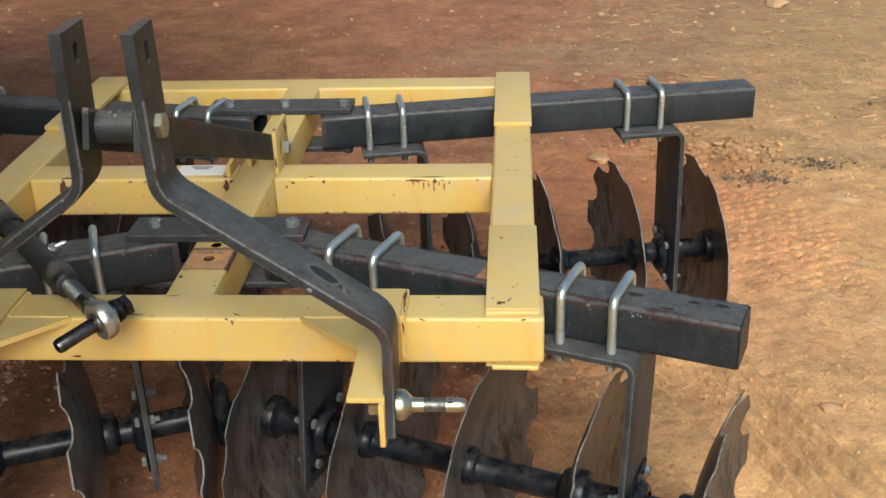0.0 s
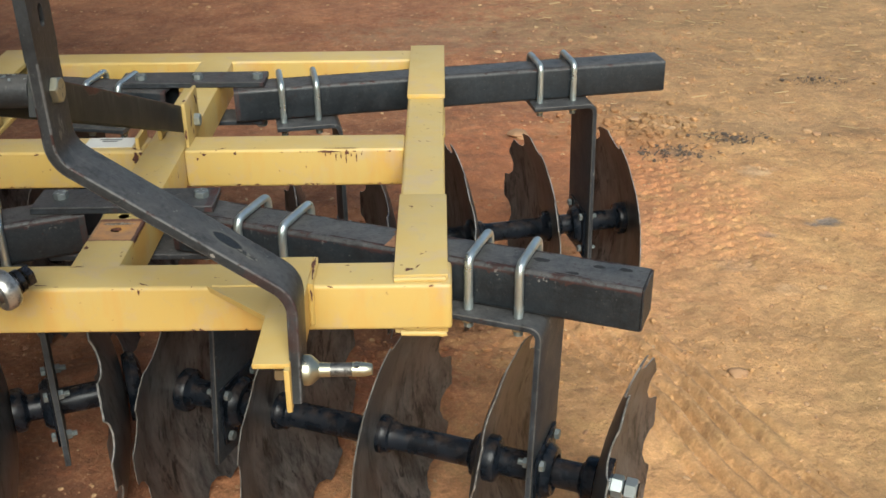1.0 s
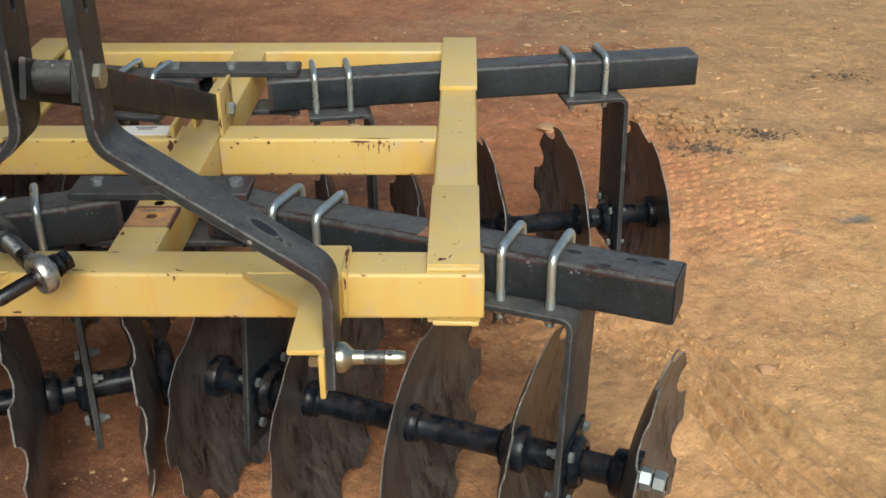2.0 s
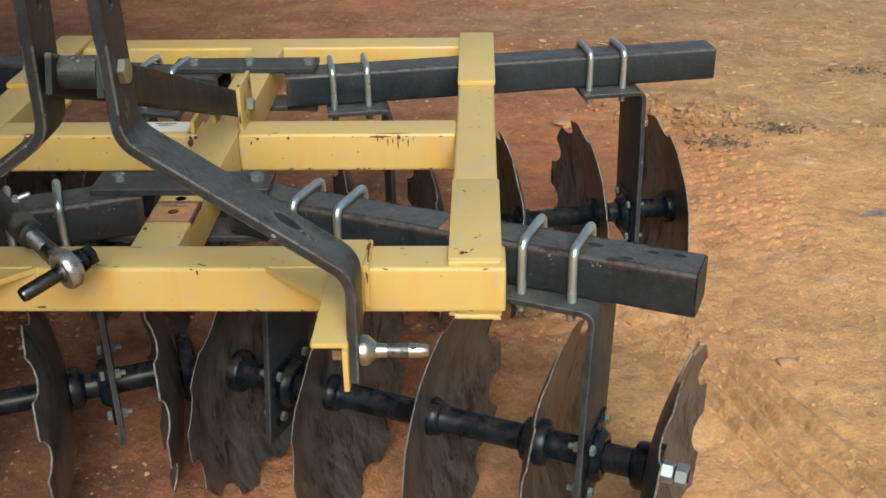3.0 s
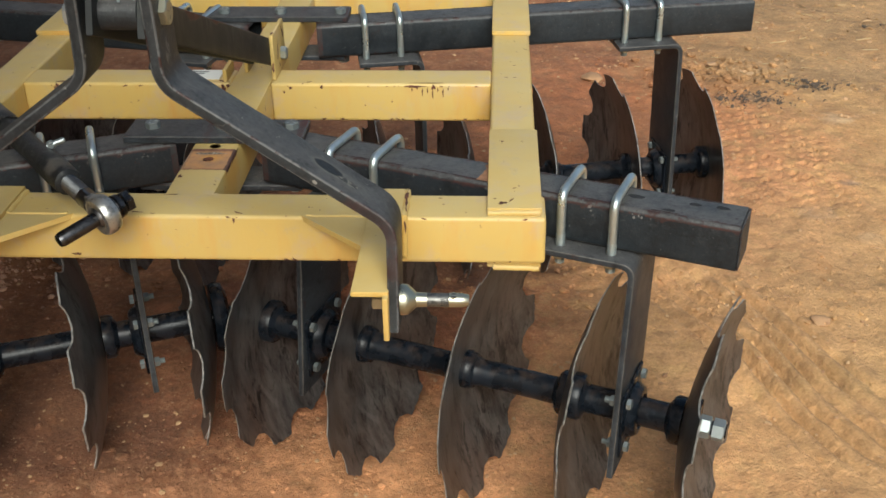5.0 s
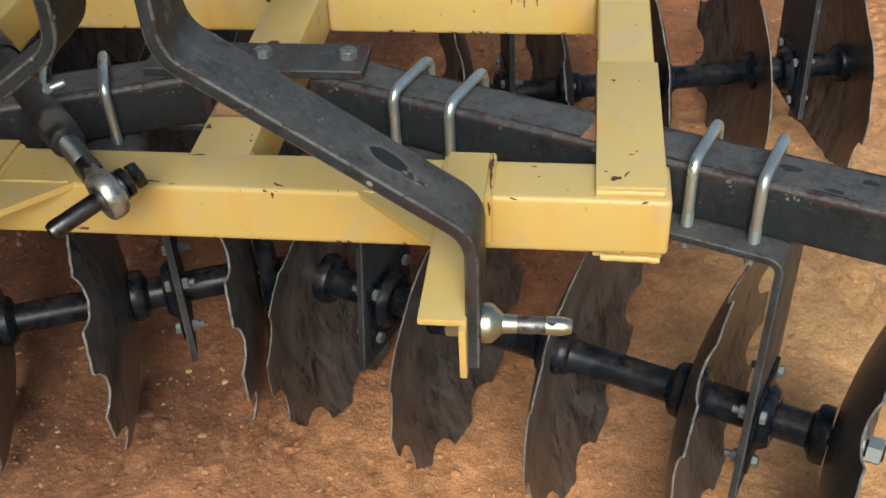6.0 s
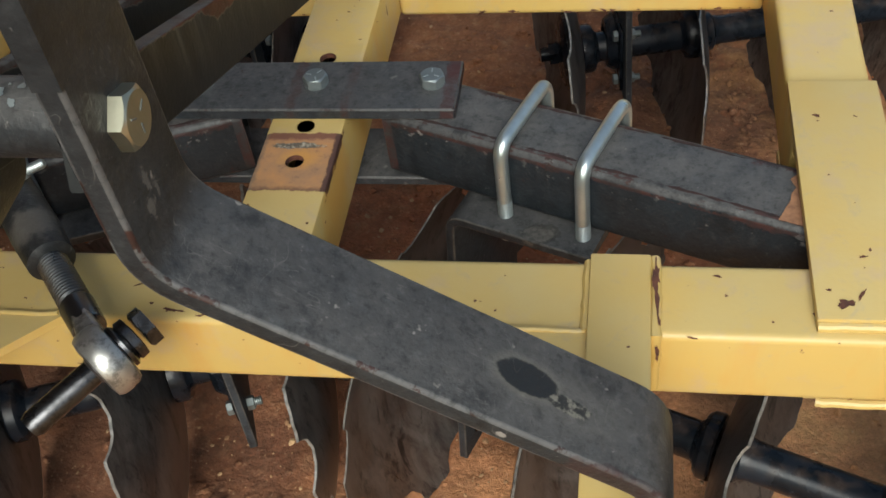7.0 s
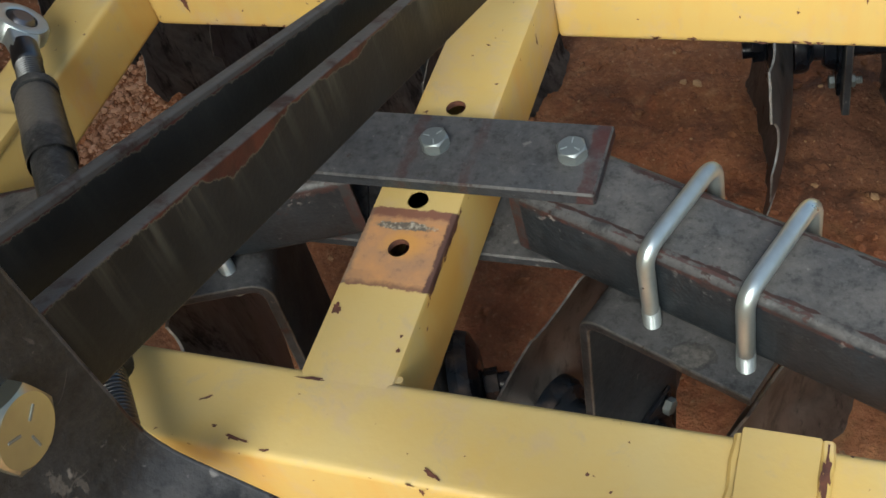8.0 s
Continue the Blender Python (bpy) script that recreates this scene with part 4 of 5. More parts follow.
for k, z in enumerate((0.0035, 0.006)):
    part("burnt_edge", rust_line(T - z, 0.0456, 0.184, 0.29, 66 + k), RUST, centre, "", SIDE)
for n, (name, (g, beam)) in enumerate(GANG_PLACES.items()):
    for k, y in enumerate((-0.0345, 0.0345)):
        part("rust_line", rust_line(y, T - 0.0006, 0.0, 0.88, 10 * n + k), SMEAR2, beam, "", g)
    for k, y in enumerate((-0.04, 0.04)):
        part("rust_line", rust_line(y, -0.0125, B + 0.008, T - 0.010, 10 * n + k + 5, True), SMEAR2, beam, "", g)

# worn tan patches where the beams rub in the side members
for name, s0, s1 in (("front right", 0.446, 0.475), ("front left", 0.446, 0.475)):
    g, beam = GANG_PLACES[name]
    bm = bmesh.new()
    rnd = random.Random(5)
    ys = np.linspace(-0.040, 0.040, 9)
    lo = [bm.verts.new(g @ Vector((s0 + rnd.uniform(-0.006, 0.004), y, T + 0.0004))) for y in ys]
    hi = [bm.verts.new(g @ Vector((s1 + 0.03, y, T + 0.0004))) for y in ys]
    for k in range(8):
        bm.faces.new((lo[k], lo[k + 1], hi[k + 1], hi[k]))
    part("worn_patch", bm, TAN, beam, "bare tan patch worn through the paint")

g = GANG_PLACES["front right"][0]
for k, (u, v, w, h) in enumerate(((0.735, 0.004, 0.034, 0.016), (0.80, -0.026, 0.026, 0.010), (0.838, 0.012, 0.024, 0.013), (0.885, 0.016, 0.026, 0.014))):
    part("dark_spot", chip(g @ Vector((u, v, T - 0.0012)), UPV, w, h, 420 + k, -21, 0.2), DARKMARK, GANG_PLACES["front right"][1])
# ---- clamp plates at the inner beam ends ----
for y, by, xs, bolts in ((0.3475, 0.350, (-0.187, 0.173), (-0.138, 0.003, 0.142)), (1.110, 1.098, (-0.215, 0.165), (-0.160, -0.012, 0.144))):
    p = part("clamp_plate", box((xs[0], y - 0.0455, T), (xs[1], y + 0.0455, T + 0.015), 0.002, 1, 1), [CLAMP, EDGE], HARROW, "dark flat clamp plate with red primer smears")
    part("clamp_plate", box((xs[0] + 0.02, y - 0.046, B - 0.013), (xs[1] - 0.012, y + 0.046, B), 0.002, 1, 1), [PLATE, EDGE], HARROW)
    for k, x in enumerate(bolts):
        bm = lathe([(0, 0.0142), (0.0025, 0.0142)], 20, None, toward((0, 0, 0), (0, 0, 1)))
        hexa(0.0265, 0.0110, bm, toward((0, 0, 0.002), (0, 0, 1)))
        q = part("bolt", bm, BOLT, p, "zinc hex bolt", Matrix.Translation((x, by, T + 0.015)) @ Matrix.Rotation(0.4 + k * 0.8, 4, "Z"), True)
        for w in range(3):
            turn = Matrix.Rotation(0.2 + k * 0.7 + w * 2.094, 4, "Z")
            part("head_mark", box((0.004, -0.0006, 0.0128), (0.0105, 0.0006, 0.0135), 0), ZINC, q, "", Matrix.Translation((x, by, T + 0.015)) @ turn)
        bm = hexa(0.0265, 0.014, None, toward((x, y - 0.008, B - 0.013), (0, 0, -1)))
        part("nut", bm, ZINC, p)

# ---- hitch ----
MX = 0.0155


def both(x0, x1, mirror):
    return (x0, x1) if not mirror else (2 * MX - x1, 2 * MX - x0)


for mirror in (False, True):
    sgn = -1 if mirror else 1
    fx = lambda x: 2 * MX - x if mirror else x
    a, b = both(0.333, 0.391, mirror)
    br = part("hitch_bracket", box((a, -0.258, T), (b, 0.093, T + 0.0095), 0.0025), YELLOW, HARROW, "yellow angle-steel lower hitch bracket", smooth=True)
    a, b = both(0.382, 0.391, mirror)
    part("bracket_flange", box((a, -0.270, 0.628), (b, -0.002, T + 0.004), 0.0025), YELLOW, br, smooth=True)
    a, b = both(0.391, 0.399, mirror)
    part("weld_plate", box((a, -0.006, B + 0.012), (b, 0.088, T + 0.002), 0.003), YELLOW, br, smooth=True)
    part("weld_bead", bead([(fx(0.395), 0.09, T + 0.0045), (fx(0.395), -0.004, T + 0.0045), (fx(0.395), -0.006, B + 0.02)], 0.0056, 21), YELLOW, br, smooth=True)
    part("weld_bead", bead([(fx(0.3315), 0.09, T - 0.0005), (fx(0.3315), 0.0, T - 0.0005)], 0.0056, 22), YELLOW, br, smooth=True)
    bm = bmesh.new()
    tri = [(fx(0.215), 0.004), (fx(0.334), 0.004), (fx(0.334), -0.105)]
    up = [bm.verts.new((x, y, T + 0.001)) for x, y in tri]
    dn = [bm.verts.new((x, y, T - 0.009)) for x, y in tri]
    bm.faces.new(up), bm.faces.new(dn)
    for k in range(3):
        bm.faces.new((up[k], up[(k + 1) % 3], dn[(k + 1) % 3], dn[k]))
    part("gusset", bm, YELLOW, br)
    part("weld_bead", bead([(fx(0.225), 0.002, T + 0.001), (fx(0.33), 0.002, T + 0.001)], 0.0028, 23), YELLOW, br, smooth=True)
    # lower link pin
    at = toward((fx(0.407), -0.218, 0.672), (sgn, 0, 0))
    pin = part("link_pin", lathe([(-0.006, 0.0240), (0.006, 0.0245), (0.010, 0.0235), (0.014, 0.0205), (0.020, 0.0150), (0.023, 0.0118), (0.040, 0.0110)], 28), GOLD, br, "gold zinc lower link pin", at, True)
    part("pin_shank", lathe([(0.040, 0.0109), (0.074, 0.0109)], 28), SHANK, pin, "oily dark shank", at, True)
    part("pin_tip", lathe([(0.074, 0.0114), (0.094, 0.0114), (0.104, 0.0090), (0.105, 0.0080), (0.1052, 0.004)], 28), GOLD, pin, "", at, True)
    # No hole is cut: a dark plug stands for the shade inside it.
    hole = toward((fx(0.488), -0.218, 0.672), (0, -0.30, 0.95))
    part("dark_hole_plug", lathe([(-0.0112, 0.0052), (0.0112, 0.0052)], 16), DARK, pin, "", hole)
    part("hole_rim", lathe([(0.0095, 0.0050), (0.0115, 0.0052), (0.0117, 0.0060), (0.0095, 0.0064)], 20), GOLD, pin, "", hole, True)
    part("pin_nut", hexa(0.030, 0.020, None, toward((fx(0.382), -0.224, 0.676), (-sgn, 0, 0))), GOLD, br, "gold zinc nut")

def slotted_end(bm, x0, x1, z0, z1):
    """The bar's upper end, with a slot for the link pin through it."""
    n, hw, hl, rad, zc, yc = 48, 0.043, 0.0075, 0.0088, 1.226, MASTY + 0.003
    rings = {}
    for face in (-0.0085, 0.0085):
        for kind in ("out", "in"):
            ring = []
            for k in range(n):
                t = 2 * math.pi * (k + 0.5) / n
                dy, dz = math.cos(t), math.sin(t)
                if kind == "in":
                    y, z = yc + rad * dy, zc + rad * dz + math.copysign(hl, dz)
                else:
                    s1 = ((MASTY + hw if dy > 0 else MASTY - hw) - yc) / dy
                    s2 = ((z1 if dz > 0 else z0) - zc) / dz
                    q = min(s1, s2)
                    y, z = yc + q * dy, zc + q * dz
                ring.append(bm.verts.new((x0 + (x1 - x0) * (z - z0) / (z1 - z0) + face, y, z)))
            if kind == "out":
                for y, z in ((MASTY + hw, z1), (MASTY - hw, z1), (MASTY - hw, z0), (MASTY + hw, z0)):
                    near = min(ring, key=lambda v: (v.co.y - y) ** 2 + (v.co.z - z) ** 2)
                    near.co = (x0 + (x1 - x0) * (z - z0) / (z1 - z0) + face, y, z)
            rings[face, kind] = ring
    for k in range(n):
        j = (k + 1) % n
        for face in (-0.0085, 0.0085):
            o, i = rings[face, "out"], rings[face, "in"]
            bm.faces.new((o[k], o[j], i[j], i[k]))
        for kind in ("out", "in"):
            a, b = rings[-0.0085, kind], rings[0.0085, kind]
            bm.faces.new((a[k], a[j], b[j], b[k]))


# mast: two bent flat bars, tied by a spacer and braced to the frame
MASTY = -0.190
bars = []
for path in (
    [(0.397, 0.632), (0.397, 0.806), (0.080, 1.028), (0.076, 1.262)],
    [(-0.352, 0.632), (-0.352, 0.806), (-0.028, 1.036), (-0.022, 1.264)],
):
    (xa, za), (xb, zb) = path[-2:]
    cut = 1.172
    xc = xa + (xb - xa) * (cut - za) / (zb - za)
    pts = fillet([(x, MASTY - (0.03 if z < 0.7 else 0.0), z) for x, z in path[:-1] + [(xc, cut)]], 0.055, 9)
    bm = sweep(pts, flat(0.086, 0.017, 0.0030), (0, 1, 0), None, 0, CORNERS, 1)
    slotted_end(bm, xc, xb, cut, zb)
    bars.append(part("mast_bar", bm, [MAST, WORN], HARROW, "dark bent flat mast bar with worn edges", smooth=True))
for xf, xr, yf, lift in ((0.0640, 0.0400, -0.215, 0.0), (-0.0020, -0.0080, -0.232, 0.004)):
    pts = [(xf, yf, 1.128 - (yf + 0.232) * 0.4076 + lift), (xr, 0.715, 0.742 + lift)]
    bm = sweep(pts, flat(0.058, 0.012 if xf > 0 else 0.009, 0.002), (0, 0.378, 0.926), None, 0, CORNERS, 1)
    part("brace_bar", bm, [BRACE, BRACE], HARROW, "dark flat brace bar with rust along its top edge", smooth=True)
sp = part("spacer_tube", lathe([(-0.002, 0.021), (-0.001, 0.0238), (0.056, 0.0238), (0.057, 0.021)], 28), MAST, HARROW, "dark round spacer tube with bright spatter", Matrix.Translation((0.0, MASTY, 1.120)), True)
hd = part("mast_bolt", hexa(0.034, 0.019), GOLD, HARROW, "large gold zinc mast bolt", toward((0.0785, MASTY - 0.003, 1.122), (1, 0, 0)) @ Matrix.Rotation(0.25, 4, "X"), True)
for k in range(3):
    w = 0.5 + k * 2.094
    part("head_mark", box((0.0188, 0.004, -0.0006), (0.0194, 0.011, 0.0006), 0), BOLT, hd, "", toward((0.0785, MASTY - 0.003, 1.122), (1, 0, 0)) @ Matrix.Rotation(w, 4, "X"))
part("mast_nut", hexa(0.031, 0.016), GALV, hd, "", Matrix.Translation((-0.0345, MASTY, 1.119)) @ Matrix.Rotation(math.pi, 4, "Z"))
rndc = random.Random(8)
for k in range(9):
    w = rndc.uniform(-2.2, -0.6)
    out = Vector((0, math.cos(w), -math.sin(w)))
    size = rndc.uniform(0.002, 0.008)
    part("spatter", chip(Vector((rndc.uniform(0.018, 0.052), MASTY, 1.120)) + out * 0.0236, out, size, size * rndc.uniform(0.5, 1.2), 700 + k), GALV, sp)
for x, y0, high in ((-0.0265, 0.700, 0.060), (0.0465, 0.650, 0.104)):
    a = part("brace_clevis", box((x, y0, T - 0.002), (x + 0.010, 0.780, T + high), 0.005), YELLOW, HARROW, "yellow clevis plate with rust runs", smooth=True)
part("clevis_bolt", hexa(0.027, 0.013), ZINC, a, "", toward((0.0565, 0.728, 0.738), (1, 0, 0)))

# ---- top link lying across the frame ----
LOCK = (-0.262, 0.128, 0.772)
LINK = tagged(new("top_link"), "dark turnbuckle top link with ball ends lying on the frame", "top link")
P0, P1 = Vector((-0.093, -0.086, 0.747)), Vector((-0.561, 0.459, 0.752))
way = (P1 - P0).normalized()
L = (P1 - P0).length
base = toward(P0, way)
body = part("link_body", lathe([(0.150, 0.017), (0.154, 0.024), (0.20, 0.026), (0.26, 0.025), (0.33, 0.022), (0.42, 0.023), (0.50, 0.022), (0.56, 0.025), (L - 0.27, 0.0262), (L - 0.235, 0.0268), (L - 0.20, 0.0250), (L - 0.17, 0.0240), (L - 0.152, 0.0235), (L - 0.150, 0.017)], 22), LINKPAINT, LINK, "dark forged link body", base, True)
part("lock_collar", lathe([(L - 0.150, 0.018), (L - 0.149, 0.0255), (L - 0.138, 0.0262), (L - 0.136, 0.0240), (L - 0.133, 0.018)], 24), LINKPAINT, body, "dark lock collar", base, True)
bm = lathe([(0.0, 0.0055), (0.030, 0.0055), (0.033, 0.004)], 14)
hexa(0.015, 0.010, bm, Matrix.Translation((0.002, 0, 0)))
part("lock_bolt", bm, GALV, body, "small zinc locking bolt", toward(LOCK, (0.85, 0.30, 0.25)), True)
for p, d in ((P0, way), (P1, -way)):
    m = toward(p, d)
    rod = part("threaded_rod", lathe([(0.045, 0.0125), (0.046, 0.0165), (0.080, 0.0172), (0.084, 0.0150)] + [(0.086 + x, r) for x, r in thread(0.074, 0.0160, 0.0042)], 20), THREAD, LINK, "oily threaded rod", m, True)
    pinway = Vector((-0.62, -0.76, -0.16)).normalized() if p is P0 else Vector((0.55, 0.45, 0.70)).normalized()
    e = toward(p, pinway)
    eye = part("ball_eye", lathe([(-0.013, 0.019), (-0.0145, 0.024), (-0.013, 0.0315), (-0.008, 0.0345), (0.0, 0.0352), (0.008, 0.0345), (0.013, 0.0315), (0.0145, 0.024), (0.013, 0.019), (-0.013, 0.019)], 30), CAST if p is P0 else ZINC, LINK, "scuffed zinc ball eye", e, True)
    across = m.to_3x3().inverted() @ pinway
    across.x = 0
    neck = sweep([(0.018, 0, 0), (0.034, 0, 0), (0.052, 0, 0), (0.066, 0, 0)], flat(0.044, 0.026, 0.006), across.cross(Vector((1, 0, 0))))
    for v in neck.verts:
        k = 1 - 0.32 * min(1, max(0, (v.co.x - 0.018) / 0.04))
        v.co.y, v.co.z = v.co.y * k, v.co.z * k
    part("neck", neck, CAST if p is P0 else ZINC, eye, "", m, True)
    part("ball", lathe([(-0.017, 0.012), (-0.012, 0.0175), (0.0, 0.0205), (0.012, 0.0175), (0.017, 0.012)], 20), BLACKPIN, eye, "", e, True)
e = toward(P0, Vector((-0.62, -0.76, -0.16)))
pin = part("pin", lathe([(-0.03, 0.0125), (0.020, 0.0125), (0.082, 0.0128), (0.088, 0.0105)], 20), PINBLACK, LINK, "oily black hitch pin", e, True)
part("collar", lathe([(-0.033, 0.017), (-0.032, 0.0205), (-0.024, 0.021), (-0.0225, 0.0185), (-0.019, 0.0225), (-0.0155, 0.022), (-0.015, 0.016)], 22), PINBLACK, pin, "", e, True)
part("pin_head", hexa(0.034, 0.013), PINBLACK, pin, "", e @ Matrix.Translation((-0.050, 0, 0)))
part("stamp", box((0.024, -0.002, 0.0131), (0.036, 0.002, 0.0137), 0.0003, 1), THREAD, LINK, "", base @ Matrix.Rotation(-0.5, 4, "X"))

# ---- paint chips and rust marks ----
UP, FWD, RIGHT = (0, 0, 1), (0, -1, 0), (1, 0, 0)
def rust_chips(own, seed, rows):
    for n, (at, nrm, w, h, turn) in enumerate(rows):
        part("rust_chip", chip(at, nrm, w, h, seed + n, turn), RUST, own)


# on the front bar
rust_chips(front, 100, [
    ((0.104, 0.012, T), UP, 0.022, 0.005, -25),
    ((0.098, 0.0, T - 0.008), FWD, 0.005, 0.012, 0),
    ((-0.075, 0.012, T), UP, 0.030, 0.004, -8),
    ((-0.045, 0.006, T), UP, 0.012, 0.003, 10),
    ((-0.10, 0.02, T), UP, 0.006, 0.004, 0),
    ((-0.12, 0.045, T), UP, 0.018, 0.003, 30),
    ((-0.03, 0.08, T), UP, 0.03, 0.004, 4),
    ((0.46, 0.05, T), UP, 0.004, 0.004, 0),
    ((0.50, 0.02, T), UP, 0.003, 0.003, 0),
    ((-0.19, 0.0, B + 0.012), FWD, 0.022, 0.006, 0),
    ((0.3945, -0.006, T - 0.015), FWD, 0.006, 0.028, 0),
    ((0.394, 0.055, T + 0.0125), UP, 0.006, 0.03, 0),
])
# on the middle bars
rust_chips(front, 150, [
    ((0.40, 0.636, T), UP, 0.085, 0.005, 0),
    ((0.37, 0.632, T - 0.006), FWD, 0.05, 0.007, 0),
    ((0.41, 0.632, T - 0.008), FWD, 0.012, 0.013, 0),
    ((0.13, 0.64, T), UP, 0.018, 0.006, 20),
    ((0.16, 0.632, T - 0.008), FWD, 0.008, 0.010, 0),
    ((0.09, 0.632, T - 0.01), FWD, 0.01, 0.008, 0),
    ((0.075, 0.632, T - 0.02), FWD, 0.006, 0.008, 0),
    ((0.34, 0.632, B + 0.006), FWD, 0.01, 0.004, 0),
    ((0.28, 0.632, B + 0.004), FWD, 0.014, 0.004, 0),
])
# drips below the long rust streak
rust_chips(front, 180, [((0.362 + 0.0115 * k, 0.632, T - 0.008 - d / 2), FWD, 0.0035, d, 0) for k, d in enumerate((0.010, 0.006, 0.022, 0.016, 0.030, 0.012, 0.026, 0.008))])
# rust along the bracket's weld: a thin crack with a wider flake at its upper end
part("rust_line", rust_line(0.3962, T + 0.0108, 0.012, 0.092, 501), RUST, front, "", Matrix(((0, 1, 0, 0), (1, 0, 0, 0), (0, 0, 1, 0), (0, 0, 0, 1))))
rust_chips(front, 500, [((0.3958, 0.066, T + 0.0108), UP, 0.007, 0.026, 4), ((0.3968, -0.0100, T - 0.012), FWD, 0.004, 0.030, 3), ((0.3978, 0.010, T + 0.0100), UP, 0.003, 0.018, 8)])
# on the middle bars, inner half
rust_chips(front, 200, [
    ((-0.062, 0.645, T), UP, 0.03, 0.010, -15),
    ((-0.062, 0.632, T - 0.018), FWD, 0.018, 0.034, 0),
    ((-0.05, 0.632, T - 0.006), FWD, 0.012, 0.010, 0),
    ((-0.44, 0.632, T - 0.02), FWD, 0.025, 0.04, 10),
    ((-0.43, 0.64, T), UP, 0.04, 0.010, 5),
    ((-0.46, 0.632, T - 0.05), FWD, 0.010, 0.03, 0),
])
# on the side member
rust_chips(side, 250, [
    ((0.563, 0.034, T + 0.012), UP, 0.020, 0.012, 20),
    ((0.578, 0.045, T + 0.012), UP, 0.018, 0.004, 60),
    ((0.55, 0.05, T + 0.012), UP, 0.006, 0.004, 0),
    ((0.562, 0.295, T + 0.012), UP, 0.010, 0.006, -30),
    ((0.60, 0.50, T), UP, 0.006, 0.003, 0),
    ((0.59, 0.75, T), UP, 0.010, 0.003, 30),
    ((0.618, 0.86, T), UP, 0.02, 0.003, -40),
])
# on the centre beam
rust_chips(centre, 300, [
    ((-0.035, 0.155, T), UP, 0.010, 0.016, 20),
    ((0.038, 0.12, T), UP, 0.005, 0.006, 0),
    ((0.036, 0.135, T), UP, 0.004, 0.004, 0),
    ((0.045, 0.56, T - 0.03), RIGHT, 0.004, 0.02, 0),
])
# on the clevis
rust_chips(a, 350, [
    ((0.0565, 0.752, T + 0.080), RIGHT, 0.012, 0.045, 30),
    ((0.0565, 0.690, T + 0.055), RIGHT, 0.012, 0.050, -20),
    ((0.0565, 0.700, T + 0.020), RIGHT, 0.008, 0.018, 10),
    ((0.0515, 0.665, T + 0.104), UP, 0.008, 0.016, 0),
    ((0.0515, 0.650, T + 0.030), FWD, 0.006, 0.030, 0),
])

rnd = random.Random(31)
EDGES = [  # start, end, owner, how many: on faces towards the front
    ((-0.6, 0.0015, T - 0.003), (0.63, 0.0015, T - 0.003), front, 16), ((-0.6, 0.0, B + 0.005), (0.63, 0.0, B + 0.005), front, 12),
    ((0.06, 0.632, T - 0.006), (0.53, 0.632, T - 0.006), front, 14), ((0.06, 0.632, B + 0.006), (0.53, 0.632, B + 0.006), front, 14),
    ((-0.5, 0.632, T - 0.006), (-0.06, 0.632, T - 0.006), front, 10), ((-0.5, 0.632, B + 0.006), (-0.06, 0.632, B + 0.006), front, 10),
    ((-0.6, 1.29, B + 0.006), (0.53, 1.29, B + 0.006), rear, 18),
]
FLANKS = [  # on faces towards the right
    ((0.045, 0.1, T - 0.008), (0.045, 0.62, T - 0.008), centre, 12), ((0.63, 0.36, T - 0.006), (0.63, 0.96, T - 0.006), side, 8), ((-0.52, 0.1, T - 0.006), (-0.52, 0.62, T - 0.006), side, 8),
]
TOPS = [
    ((-0.6, 0.05, T), (0.6, 0.05, T), front, 9), ((0.58, 0.05, T + 0.012), (0.58, 0.34, T + 0.012), side, 6), ((0.58, 0.37, T), (0.58, 0.95, T), side, 9), ((0.0, 0.42, T), (0.0, 0.62, T), centre, 6),
]
for a0, b0, own, count, nrm in [e + ((0, -1, 0),) for e in EDGES] + [e + ((1, 0, 0),) for e in FLANKS] + [e + ((0, 0, 1),) for e in TOPS]:
    for _ in range(count):
        at = Vector(a0).lerp(Vector(b0), rnd.random())
        if nrm[2]:
            at += Vector((rnd.uniform(-0.035, 0.035) if abs(a0[0] - b0[0]) < 0.1 else 0, rnd.uniform(-0.035, 0.035) if abs(a0[0] - b0[0]) > 0.1 else 0, 0))
        big = rnd.random() ** 3
        part("paint_chip", chip(at, nrm, 0.002 + 0.012 * big, 0.0015 + 0.003 * big, rnd.randrange(9999), rnd.uniform(-30, 30)), RUST, own)

# ---- loose stones, pebbles, clods and twigs ----
def rock(bm, at, size, rnd, squash=0.30):
    t = bmesh.new()
    bmesh.ops.create_icosphere(t, subdivisions=3, radius=0.5)
    off = Vector([rnd.uniform(0, 50) for _ in range(3)])
    for v in t.verts:
        v.co *= 1 + 0.5 * noise.noise(v.co * 2.0 + off) + 0.14 * noise.noise(v.co * 6 + off)
    m = Matrix.Translation(at) @ Matrix.Rotation(rnd.uniform(0, 6.28), 4, "Z") @ Matrix.Diagonal((size * rnd.uniform(0.8, 1.3), size * rnd.uniform(0.7, 1.0), size * squash, 1))
    return merge(bm, t, m)


